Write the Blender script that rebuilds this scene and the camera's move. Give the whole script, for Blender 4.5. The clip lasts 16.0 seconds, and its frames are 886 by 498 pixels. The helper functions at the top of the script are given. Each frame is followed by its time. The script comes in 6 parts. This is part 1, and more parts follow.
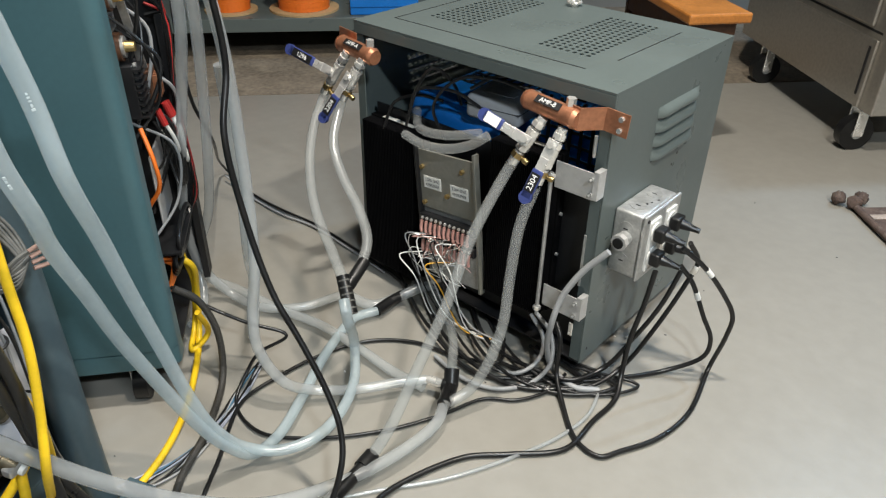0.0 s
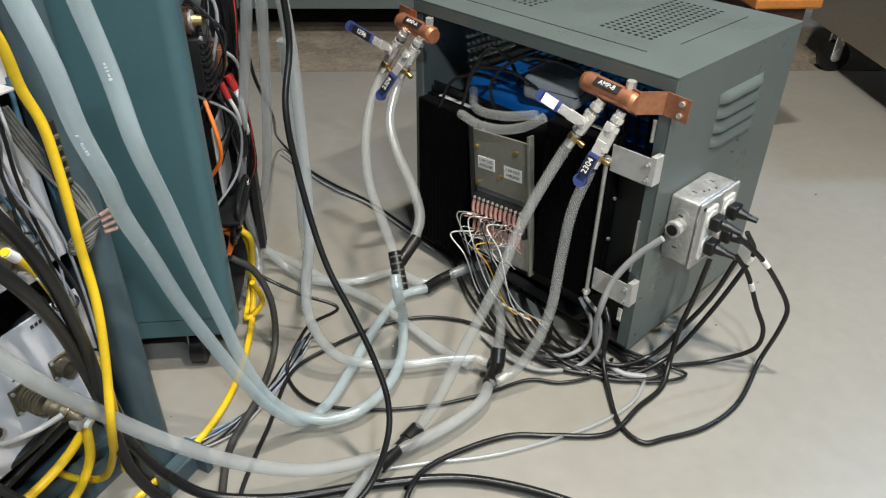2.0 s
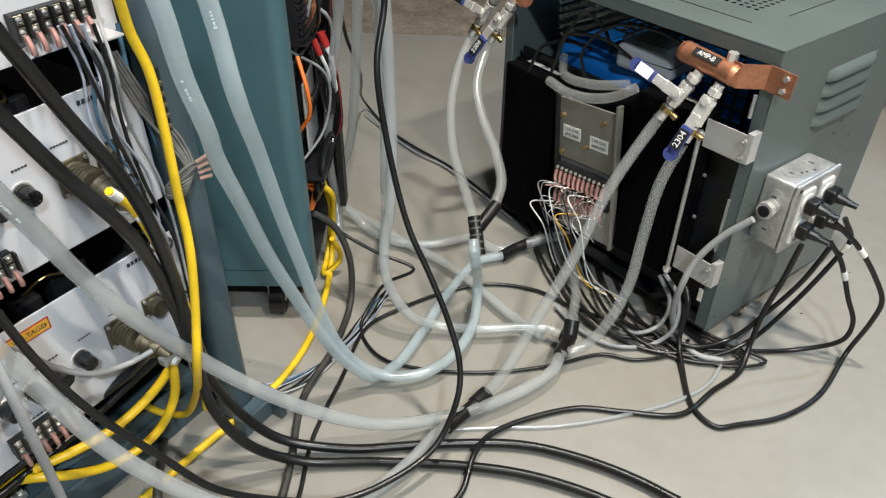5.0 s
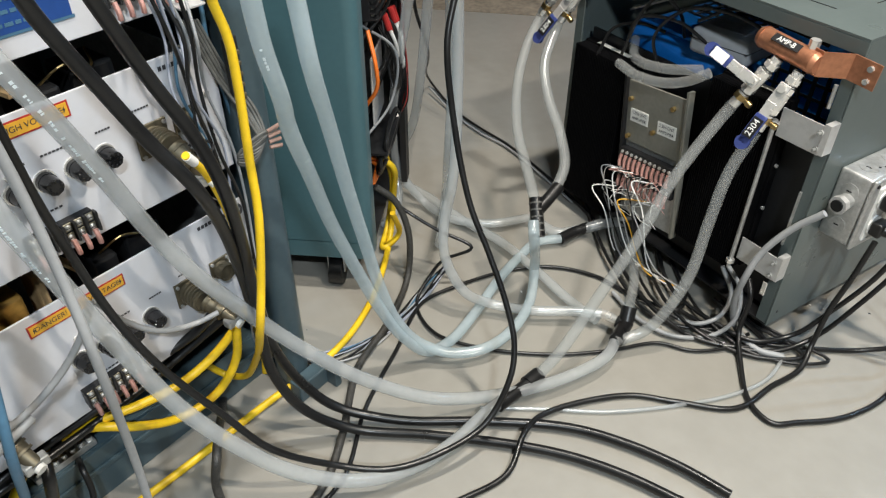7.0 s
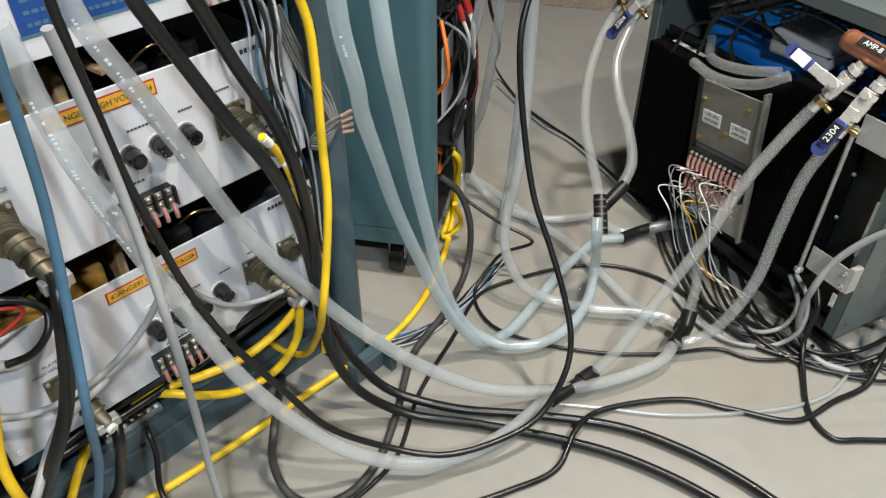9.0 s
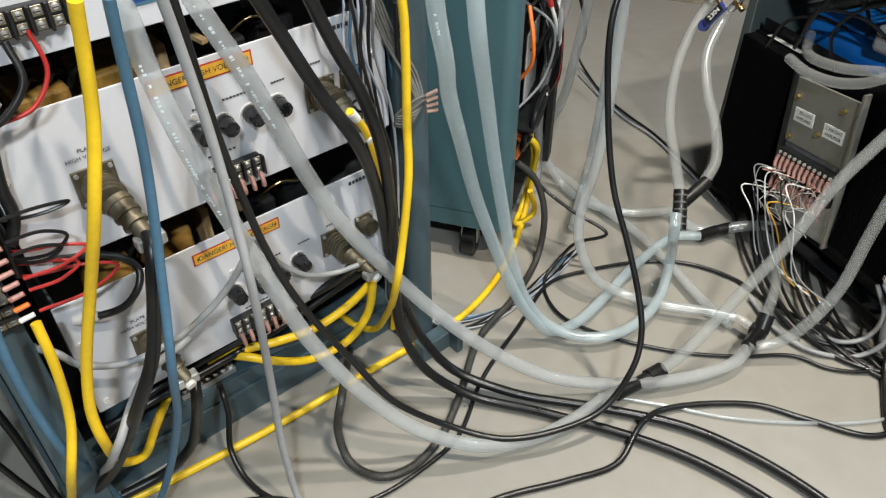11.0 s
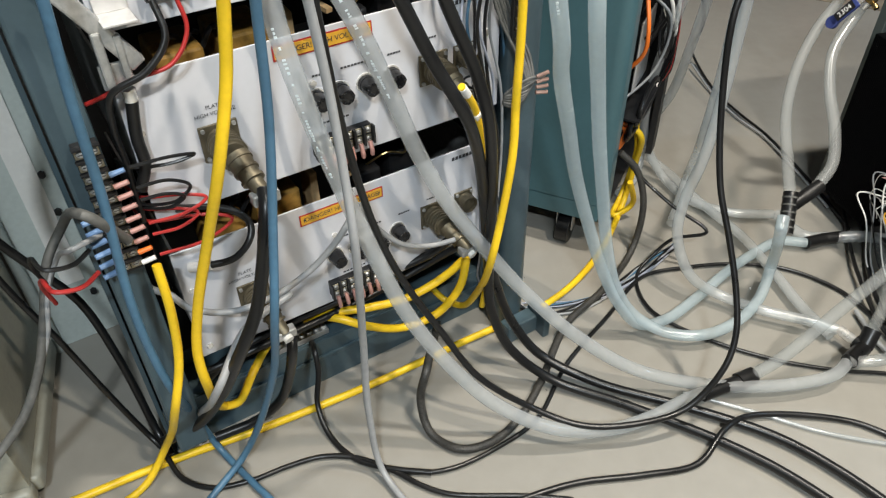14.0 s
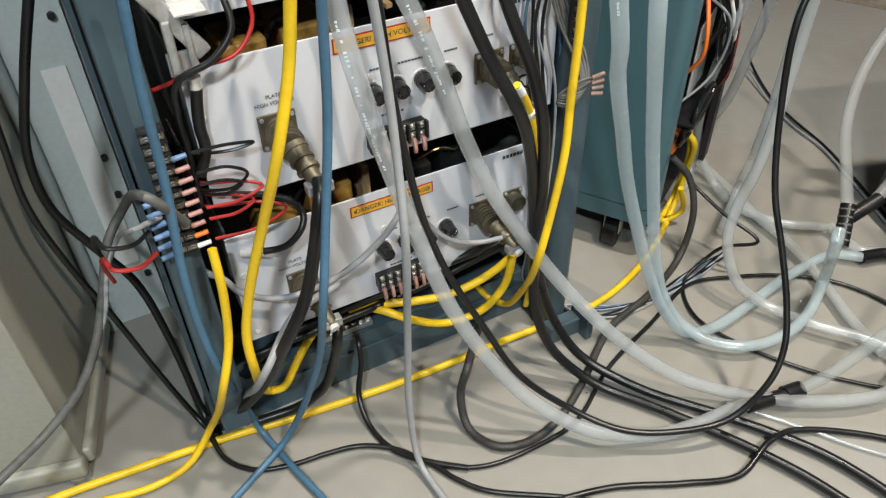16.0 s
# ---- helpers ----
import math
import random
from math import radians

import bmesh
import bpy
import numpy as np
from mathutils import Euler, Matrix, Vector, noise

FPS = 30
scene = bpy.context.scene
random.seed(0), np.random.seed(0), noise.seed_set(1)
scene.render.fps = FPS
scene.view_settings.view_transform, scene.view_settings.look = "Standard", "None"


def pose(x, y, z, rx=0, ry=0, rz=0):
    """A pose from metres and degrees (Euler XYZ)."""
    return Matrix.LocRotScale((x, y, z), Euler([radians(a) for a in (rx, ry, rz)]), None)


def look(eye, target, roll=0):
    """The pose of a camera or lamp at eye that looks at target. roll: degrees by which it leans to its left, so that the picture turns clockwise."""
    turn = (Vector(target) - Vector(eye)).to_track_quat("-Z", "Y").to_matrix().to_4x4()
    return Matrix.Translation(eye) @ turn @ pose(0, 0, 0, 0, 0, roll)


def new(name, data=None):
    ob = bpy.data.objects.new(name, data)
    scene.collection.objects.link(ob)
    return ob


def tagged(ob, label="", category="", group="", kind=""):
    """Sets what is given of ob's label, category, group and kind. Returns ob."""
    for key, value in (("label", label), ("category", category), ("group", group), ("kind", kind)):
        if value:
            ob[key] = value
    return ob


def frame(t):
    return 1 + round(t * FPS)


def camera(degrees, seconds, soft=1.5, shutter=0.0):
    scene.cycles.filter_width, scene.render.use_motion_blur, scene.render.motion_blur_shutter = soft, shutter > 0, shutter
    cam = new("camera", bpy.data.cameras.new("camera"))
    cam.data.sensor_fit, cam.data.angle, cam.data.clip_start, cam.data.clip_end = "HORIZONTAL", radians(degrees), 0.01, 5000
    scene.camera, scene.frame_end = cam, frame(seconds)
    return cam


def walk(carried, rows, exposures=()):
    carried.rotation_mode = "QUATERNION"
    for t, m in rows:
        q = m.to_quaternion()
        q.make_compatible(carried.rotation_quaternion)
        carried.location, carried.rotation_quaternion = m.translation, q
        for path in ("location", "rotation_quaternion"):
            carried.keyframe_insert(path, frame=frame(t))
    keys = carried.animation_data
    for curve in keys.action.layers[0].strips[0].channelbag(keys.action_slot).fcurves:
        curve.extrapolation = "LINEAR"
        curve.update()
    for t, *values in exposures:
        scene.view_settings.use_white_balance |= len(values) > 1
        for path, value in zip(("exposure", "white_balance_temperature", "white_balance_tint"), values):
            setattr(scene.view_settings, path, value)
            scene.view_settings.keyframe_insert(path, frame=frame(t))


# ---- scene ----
cam = camera(62.40, 16.0, soft=1.25)
PATH = [
    (0, (0.48, -0.921, 0.918), (-0.636, 0.345, -0.154), 0.9),
    (0.5, (0.48, -0.924, 0.916), (-0.65, 0.322, -0.166), 0.8),
    (1, (0.48, -0.927, 0.915), (-0.671, 0.287, -0.181), 0.8),
    (1.5, (0.479, -0.928, 0.916), (-0.687, 0.261, -0.19), 0.7),
    (2, (0.481, -0.933, 0.92), (-0.708, 0.225, -0.197), 0.7),
    (2.5, (0.477, -0.93, 0.919), (-0.718, 0.207, -0.212), 0.6),
    (3, (0.476, -0.935, 0.915), (-0.744, 0.168, -0.223), 0.6),
    (3.5, (0.473, -0.94, 0.912), (-0.758, 0.135, -0.24), 0.6),
    (4, (0.474, -0.942, 0.913), (-0.771, 0.104, -0.251), 0.6),
    (6.5, (0.474, -0.954, 0.912), (-0.845, -0.072, -0.306), 0.2),
    (7, (0.473, -0.958, 0.912), (-0.859, -0.112, -0.316), 0.2),
    (7.5, (0.47, -0.962, 0.912), (-0.879, -0.159, -0.326), 0.2),
    (8, (0.472, -0.964, 0.914), (-0.89, -0.19, -0.329), 0.2),
    (8.5, (0.474, -0.967, 0.915), (-0.907, -0.23, -0.33), 0.0),
    (9, (0.476, -0.969, 0.915), (-0.921, -0.262, -0.33), -0.1),
    (11.5, (0.48, -0.989, 0.91), (-0.983, -0.506, -0.364), -0.7),
    (12, (0.483, -0.992, 0.909), (-0.993, -0.561, -0.37), -0.9),
    (12.5, (0.484, -0.994, 0.909), (-0.996, -0.594, -0.376), -1.0),
    (13, (0.485, -0.998, 0.909), (-0.996, -0.622, -0.38), -1.0),
    (13.5, (0.487, -1.001, 0.91), (-1.0, -0.662, -0.383), -1.1),
    (14, (0.491, -1.003, 0.91), (-1.004, -0.696, -0.383), -1.2),
    (14.5, (0.49, -1.005, 0.908), (-1.01, -0.722, -0.384), -1.3),
    (15, (0.492, -1.007, 0.909), (-1.012, -0.747, -0.384), -1.4),
    (15.5, (0.498, -1.01, 0.912), (-1.011, -0.78, -0.379), -1.4),
    (16, (0.497, -1.012, 0.911), (-1.017, -0.816, -0.381), -1.4),
]
walk(cam, [(t, look(eye, target, roll)) for t, eye, target, roll in PATH],
     [(0, 0, 6500, 10), (9, 0, 6500, 10), (12, 0, 6600, 10), (16, 0, 6620, 10)])

# world: a closed workshop, only a trace of ambient light
world = bpy.data.worlds.new("world")
scene.world = world
world.use_nodes = True
world.node_tree.nodes["Background"].inputs[0].default_value = (0.6, 0.65, 0.7, 1)
world.node_tree.nodes["Background"].inputs[1].default_value = 0.05


def ceiling_lamp(name, x, y, rz, power, colour, sx=1.2, sy=0.25, z=2.35):
    data = bpy.data.lights.new(name, "AREA")
    data.shape, data.size, data.size_y = "RECTANGLE", sx, sy
    data.energy, data.color = power, colour
    ob = new(name, data)
    ob.matrix_world = pose(x, y, z, 0, 0, rz)
    return ob


# warm work light, tube behind the camera, cool tube behind the cabinet, tube overhead: place, turn, power, colour, size
LAMPS = (
    (0.95, -0.25, 2.25, 60, 44, (1.0, 0.92, 0.79), 0.12, 0.05),
    (1.70, -1.30, 2.30, 60, 72, (0.82, 0.93, 1.0), 0.20, 0.07),
    (0.45, 2.20, 2.60, 60, 41, (0.48, 0.72, 1.0), 0.30, 0.10),
    (0.05, -0.15, 2.80, 60, 72, (1.0, 0.95, 0.86), 0.20, 0.07),
)
for lx, ly, lz, turn, power, colour, sx, sy in LAMPS:
    ceiling_lamp("tube_light", lx, ly, turn, power, colour, sx, sy, lz)

# ---------------------------------------------------------------- materials


def material(name, colour, rough=0.5, metal=0.0, vary=0.15, scale=6.0, fine=120.0, bump=0.0, stain=None, stain_amount=0.0,
             alpha_glass=0.0, ior=1.45, coat=0.0):
    m = bpy.data.materials.new(name)
    m.use_nodes = True
    nt = m.node_tree
    b = nt.nodes["Principled BSDF"]
    b.inputs["Roughness"].default_value, b.inputs["Metallic"].default_value = rough, metal
    b.inputs["IOR"].default_value = ior
    b.inputs["Coat Weight"].default_value = coat
    co = nt.nodes.new("ShaderNodeTexCoord")
    big = nt.nodes.new("ShaderNodeTexNoise")
    big.inputs["Scale"].default_value, big.inputs["Detail"].default_value = scale, 6
    small = nt.nodes.new("ShaderNodeTexNoise")
    small.inputs["Scale"].default_value, small.inputs["Detail"].default_value = fine, 3
    nt.links.new(co.outputs["Object"], big.inputs["Vector"])
    nt.links.new(co.outputs["Object"], small.inputs["Vector"])
    mix = nt.nodes.new("ShaderNodeMath")
    mix.operation = "ADD"
    nt.links.new(big.outputs["Fac"], mix.inputs[0])
    nt.links.new(small.outputs["Fac"], mix.inputs[1])
    ramp = nt.nodes.new("ShaderNodeMapRange")
    ramp.inputs["From Min"].default_value, ramp.inputs["From Max"].default_value = 0.7, 1.3
    ramp.inputs["To Min"].default_value, ramp.inputs["To Max"].default_value = 1 - vary, 1 + vary
    nt.links.new(mix.outputs[0], ramp.inputs["Value"])
    mul = nt.nodes.new("ShaderNodeVectorMath")
    mul.operation = "SCALE"
    mul.inputs[0].default_value = colour
    nt.links.new(ramp.outputs["Result"], mul.inputs["Scale"])
    last = mul.outputs[0]
    if stain:
        spots = nt.nodes.new("ShaderNodeTexNoise")
        spots.inputs["Scale"].default_value, spots.inputs["Detail"].default_value = scale * 1.7, 8
        nt.links.new(co.outputs["Object"], spots.inputs["Vector"])
        cut = nt.nodes.new("ShaderNodeMapRange")
        cut.inputs["From Min"].default_value, cut.inputs["From Max"].default_value = 0.52, 0.75
        cut.inputs["To Max"].default_value = stain_amount
        nt.links.new(spots.outputs["Fac"], cut.inputs["Value"])
        tone = nt.nodes.new("ShaderNodeMix")
        tone.data_type = "RGBA"
        nt.links.new(cut.outputs["Result"], tone.inputs["Factor"])
        nt.links.new(last, tone.inputs["A"])
        tone.inputs["B"].default_value = (*stain, 1)
        last = tone.outputs["Result"]
    nt.links.new(last, b.inputs["Base Color"])
    rr = nt.nodes.new("ShaderNodeMapRange")
    rr.inputs["From Min"].default_value, rr.inputs["From Max"].default_value = 0.3, 0.7
    rr.inputs["To Min"].default_value, rr.inputs["To Max"].default_value = max(0.02, rough - 0.08), min(1, rough + 0.08)
    nt.links.new(big.outputs["Fac"], rr.inputs["Value"])
    nt.links.new(rr.outputs["Result"], b.inputs["Roughness"])
    if bump:
        bp = nt.nodes.new("ShaderNodeBump")
        bp.inputs["Strength"].default_value, bp.inputs["Distance"].default_value = bump, 0.001
        nt.links.new(small.outputs["Fac"], bp.inputs["Height"])
        nt.links.new(bp.outputs["Normal"], b.inputs["Normal"])
    if alpha_glass:
        b.inputs["Transmission Weight"].default_value = alpha_glass
    return m


M_FLOOR = material("painted_concrete", (0.252, 0.239, 0.212), 0.4, vary=0.06, scale=1.6, fine=30, bump=0.05, stain=(0.20, 0.187, 0.16), stain_amount=0.5)
M_BARE = material("bare_concrete", (0.20, 0.165, 0.125), 0.7, vary=0.35, scale=7, fine=60, bump=0.2, stain=(0.36, 0.30, 0.22), stain_amount=0.7)
M_WALL = material("grey_block_wall", (0.20, 0.195, 0.185), 0.8, vary=0.1)
M_CAB = material("grey_green_enamel", (0.100, 0.121, 0.117), 0.33, vary=0.04, scale=9, bump=0.03, stain=(0.10, 0.115, 0.11), stain_amount=0.3)
M_TEAL = material("teal_enamel", (0.053, 0.114, 0.132), 0.36, vary=0.05, scale=8, bump=0.03, stain=(0.05, 0.09, 0.10), stain_amount=0.3)
M_RACK = material("rack_enamel", (0.052, 0.082, 0.098), 0.4, vary=0.08, scale=14, bump=0.04)
M_PANEL = material("grey_panel_paint", (0.50, 0.505, 0.535), 0.42, vary=0.025, scale=10, bump=0.03)
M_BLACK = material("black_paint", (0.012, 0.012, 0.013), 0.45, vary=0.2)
M_ANOD = material("black_anodised", (0.0025, 0.0025, 0.003), 0.68, vary=0.15)
M_ANOD.node_tree.nodes["Principled BSDF"].inputs["Specular IOR Level"].default_value = 0.08
M_RUBBER = material("black_rubber", (0.008, 0.008, 0.0083), 0.34, vary=0.25, scale=25, fine=300, bump=0.08)
M_GREYCABLE = material("grey_pvc", (0.27, 0.275, 0.28), 0.42, vary=0.08, scale=20)
M_WHITECABLE = material("pale_pvc", (0.29, 0.31, 0.37), 0.4, vary=0.06, scale=20)
M_YELLOW = material("yellow_pvc", (0.72, 0.47, 0.015), 0.4, vary=0.08, scale=18, fine=150, bump=0.05, stain=(0.45, 0.28, 0.02), stain_amount=0.35)
M_BLUECABLE = material("blue_pvc", (0.055, 0.13, 0.205), 0.42, vary=0.12, scale=20)
M_COPPER = material("copper", (0.46, 0.20, 0.11), 0.34, metal=0.6, vary=0.2, scale=25, stain=(0.22, 0.09, 0.05), stain_amount=0.6)
M_CHROME = material("nickel_plate", (0.86, 0.84, 0.80), 0.24, metal=0.7, vary=0.1, scale=40)
M_BRASS = material("brass", (0.50, 0.36, 0.16), 0.36, metal=1.0, vary=0.15, scale=40)
M_STEEL = material("zinc_steel", (0.42, 0.42, 0.41), 0.38, metal=0.6, vary=0.18, scale=45, fine=200, bump=0.1, stain=(0.6, 0.6, 0.58), stain_amount=0.6)
M_ALU = material("aluminium_plate", (0.62, 0.61, 0.6), 0.38, metal=0.55, vary=0.08, scale=15)
M_AMP = material("olive_grey_plate", (0.24, 0.235, 0.205), 0.42, metal=0.35, vary=0.1, scale=25)
M_STAINLESS = material("stainless_sheet", (0.50, 0.47, 0.42), 0.33, metal=0.9, vary=0.12, scale=2.5, fine=90, bump=0.03)
M_HANDLE = material("blue_vinyl", (0.035, 0.05, 0.17), 0.35, vary=0.15, scale=40)
M_BLUE = material("bright_blue_plastic", (0.008, 0.16, 0.55), 0.35, vary=0.08, scale=15)
M_WHITE = material("white_plastic", (0.72, 0.71, 0.68), 0.4, vary=0.05)
M_LABEL = material("label_paper", (0.75, 0.74, 0.70), 0.5, vary=0.04)
M_INK = material("dark_ink", (0.03, 0.03, 0.035), 0.6, vary=0.1)
M_WINK = material("white_ink", (0.78, 0.78, 0.76), 0.5, vary=0.05)
M_ORANGE = material("orange_plastic", (0.72, 0.16, 0.02), 0.4, vary=0.08)
M_AMBER = material("amber_label", (0.62, 0.33, 0.03), 0.45, vary=0.05)
M_RED = material("red_pvc", (0.33, 0.022, 0.02), 0.4, vary=0.1)
M_PINK = material("pink_lug", (0.40, 0.21, 0.18), 0.4, vary=0.15, scale=60)
M_BLUELUG = material("blue_lug", (0.13, 0.22, 0.38), 0.4, vary=0.1)
M_WOOD = material("orange_wood", (0.42, 0.16, 0.035), 0.4, vary=0.2, scale=12)
M_DARKWOOD = material("dark_wood", (0.07, 0.03, 0.014), 0.55, vary=0.25, scale=12)
M_CARD = material("pressed_board", (0.45, 0.3, 0.15), 0.7, vary=0.15)
M_OLIVE = material("olive_connector", (0.135, 0.115, 0.078), 0.5, metal=0.65, vary=0.2, scale=40)
M_BROWN = material("transformer_varnish", (0.24, 0.13, 0.03), 0.4, vary=0.4, scale=40)
M_BEIGE = material("beige_grey_enamel", (0.30, 0.30, 0.255), 0.4, vary=0.08, scale=5, stain=(0.24, 0.23, 0.19), stain_amount=0.5)
M_PALE = material("pale_post_enamel", (0.45, 0.50, 0.48), 0.35, vary=0.08, scale=9)
M_RUG = material("woven_rug", (0.085, 0.058, 0.048), 0.9, vary=0.4, scale=30, fine=300, bump=0.4, stain=(0.22, 0.18, 0.15), stain_amount=0.5)


def hose_material(name, tint, clear, lens):
    """Clear vinyl: part of the light goes straight through, part is bent by the wall, the rest meets a pale glossy skin."""
    m = material(name, tint, 0.2, vary=0.05, scale=30)
    nt = m.node_tree
    b = nt.nodes["Principled BSDF"]
    thin = nt.nodes.new("ShaderNodeBsdfTransparent")
    thin.inputs["Color"].default_value = (0.93, 0.96, 0.97, 1)
    bent = nt.nodes.new("ShaderNodeBsdfGlass")
    bent.inputs["Color"].default_value = (0.86, 0.89, 0.89, 1)
    bent.inputs["Roughness"].default_value, bent.inputs["IOR"].default_value = 0.12, 1.3
    glow = nt.nodes.new("ShaderNodeBsdfTranslucent")
    glow.inputs["Color"].default_value = (*tint, 1)
    wall = nt.nodes.new("ShaderNodeMixShader")
    wall.inputs[0].default_value = 0.35
    nt.links.new(b.outputs[0], wall.inputs[1])
    nt.links.new(glow.outputs[0], wall.inputs[2])
    see = nt.nodes.new("ShaderNodeMixShader")
    see.inputs[0].default_value = lens
    nt.links.new(thin.outputs[0], see.inputs[1])
    nt.links.new(bent.outputs[0], see.inputs[2])
    mix = nt.nodes.new("ShaderNodeMixShader")
    mix.inputs[0].default_value = clear
    nt.links.new(wall.outputs[0], mix.inputs[1])
    nt.links.new(see.outputs[0], mix.inputs[2])
    gloss = nt.nodes.new("ShaderNodeBsdfGlossy")
    gloss.inputs["Roughness"].default_value = 0.22
    skin = nt.nodes.new("ShaderNodeMixShader")
    skin.inputs[0].default_value = 0.035
    nt.links.new(mix.outputs[0], skin.inputs[1])
    nt.links.new(gloss.outputs[0], skin.inputs[2])
    nt.links.new(skin.outputs[0], nt.nodes["Material Output"].inputs[0])
    return m


M_HOSE = hose_material("clear_vinyl", (0.61, 0.615, 0.605), 0.73, 0.02)
M_MILKY = hose_material("milky_vinyl", (0.655, 0.67, 0.675), 0.63, 0.02)
# milky vinyl too, with the bluish light on it put into the tint
M_HOSE_BLUELIT = hose_material("vinyl_lit_blue", (0.63, 0.725, 0.765), 0.54, 0.02)
M_MARK = material("faded_print", (0.62, 0.68, 0.70), 0.5, vary=0.1)
M_BAKE = material("black_bakelite", (0.010, 0.010, 0.011), 0.2, vary=0.1)
M_PSU = material("light_grey_plastic", (0.40, 0.41, 0.43), 0.45, vary=0.05, scale=20)
M_TAN = material("tan_crimp", (0.24, 0.155, 0.13), 0.42, vary=0.2, scale=60)
M_RUGPALE = material("pale_woven_stripe", (0.34, 0.28, 0.24), 0.95, vary=0.35, scale=60, fine=300, bump=0.5)
M_SADDLE = material("dull_saddle_plate", (0.30, 0.27, 0.20), 0.42, metal=0.7, vary=0.2, scale=60)
M_DUSTY = material("dusty_rubber", (0.085, 0.085, 0.080), 0.55, vary=0.25, scale=30)
M_NAVY = material("navy_label", (0.012, 0.05, 0.20), 0.4, vary=0.1)



def braided(name, dark, pale):
    """A woven sleeve: fine crossing threads on a dark ground."""
    m = material(name, dark, 0.5, vary=0.3, scale=30)
    nt = m.node_tree
    b = nt.nodes["Principled BSDF"]
    co = nt.nodes.new("ShaderNodeTexCoord")
    weave = nt.nodes.new("ShaderNodeTexVoronoi")
    weave.inputs["Scale"].default_value = 420
    nt.links.new(co.outputs["Object"], weave.inputs["Vector"])
    cut = nt.nodes.new("ShaderNodeMapRange")
    cut.inputs["From Min"].default_value, cut.inputs["From Max"].default_value = 0.1, 0.5
    nt.links.new(weave.outputs["Distance"], cut.inputs["Value"])
    mix = nt.nodes.new("ShaderNodeMix")
    mix.data_type = "RGBA"
    mix.inputs["A"].default_value, mix.inputs["B"].default_value = (*dark, 1), (*pale, 1)
    nt.links.new(cut.outputs["Result"], mix.inputs["Factor"])
    nt.links.new(mix.outputs["Result"], b.inputs["Base Color"])
    bp = nt.nodes.new("ShaderNodeBump")
    bp.inputs["Strength"].default_value, bp.inputs["Distance"].default_value = 0.6, 0.001
    nt.links.new(weave.outputs["Distance"], bp.inputs["Height"])
    nt.links.new(bp.outputs["Normal"], b.inputs["Normal"])
    return m


M_BRAID = braided("braided_sleeve", (0.008, 0.008, 0.008), (0.040, 0.038, 0.034))

# ---------------------------------------------------------------- mesh helpers


def finish(bm, name):
    bmesh.ops.recalc_face_normals(bm, faces=bm.faces)
    me = bpy.data.meshes.new(name)
    bm.to_mesh(me)
    bm.free()
    return me


def part(name, bm, mat, parent=None, label="", smooth=False):
    me = finish(bm, name)
    me.materials.append(mat)
    if smooth:
        me.shade_smooth()
        me.set_sharp_from_angle(angle=radians(40))
    ob = new(name, me)
    ob.parent = parent
    return tagged(ob, label)


def thing(name, m, label, category, group="", kind=""):
    ob = new(name)
    ob.empty_display_size = 0.05
    ob.matrix_world = m
    return tagged(ob, label, category, group, kind)


def box(x0, y0, z0, x1, y1, z1, bevel=0.0, bm=None, seg=2):
    """A box between two corners, its edges rounded."""
    bm = bm or bmesh.new()
    made = bmesh.ops.create_cube(bm, size=1, matrix=Matrix.LocRotScale(((x0 + x1) / 2, (y0 + y1) / 2, (z0 + z1) / 2), None, (abs(x1 - x0), abs(y1 - y0), abs(z1 - z0))))
    if bevel:
        edges = list({e for v in made["verts"] for e in v.link_edges})
        bmesh.ops.bevel(bm, geom=edges, offset=bevel, segments=seg, affect="EDGES", profile=0.5)
    return bm



def cyl(bm, a, b, r0, r1=None, seg=16, caps=True):
    """A cylinder or cone from a to b."""
    a, b = Vector(a), Vector(b)
    r1 = r0 if r1 is None else r1
    m = Matrix.Translation((a + b) / 2) @ (b - a).to_track_quat("Z", "Y").to_matrix().to_4x4()
    bmesh.ops.create_cone(bm, cap_ends=caps, segments=seg, radius1=r0, radius2=r1, depth=(b - a).length, matrix=m)
    return bm


def rod(a, b, r0, r1=None, seg=16):
    return cyl(bmesh.new(), a, b, r0, r1, seg)


def ball(bm, c, r, seg=10):
    bmesh.ops.create_uvsphere(bm, u_segments=seg, v_segments=max(6, seg // 2 + 1), radius=r, matrix=Matrix.Translation(c))
    return bm


def quad_plate(pts, thick):
    """A flat plate from a closed outline in x and z, of that thickness in y."""
    bm = bmesh.new()
    face = bm.faces.new([bm.verts.new((x, 0, z)) for x, z in pts])
    made = bmesh.ops.extrude_face_region(bm, geom=[face])
    bmesh.ops.translate(bm, verts=[v for v in made["geom"] if isinstance(v, bmesh.types.BMVert)], vec=(0, thick, 0))
    return bm


def moved(bm, m):
    bmesh.ops.transform(bm, matrix=m, verts=bm.verts)
    return bm


def spline(pts, sub=7):
    """A smooth line through the points."""
    p = [Vector(q) for q in pts]
    p = [2 * p[0] - p[1]] + p + [2 * p[-1] - p[-2]]
    out = []
    for a, b, c, d in zip(p, p[1:], p[2:], p[3:]):
        t1 = max((b - a).length, 1e-4) ** 0.5
        t2 = max((c - b).length, 1e-4) ** 0.5
        t3 = max((d - c).length, 1e-4) ** 0.5
        m1 = (c - b) + t2 * ((b - a) / t1 - (c - a) / (t1 + t2))
        m2 = (c - b) + t2 * ((d - c) / t3 - (d - b) / (t2 + t3))
        for i in range(sub):
            s = i / sub
            out.append((2 * s**3 - 3 * s**2 + 1) * b + (s**3 - 2 * s**2 + s) * m1 + (-2 * s**3 + 3 * s**2) * c + (s**3 - s**2) * m2)
    return out + [p[-2]]


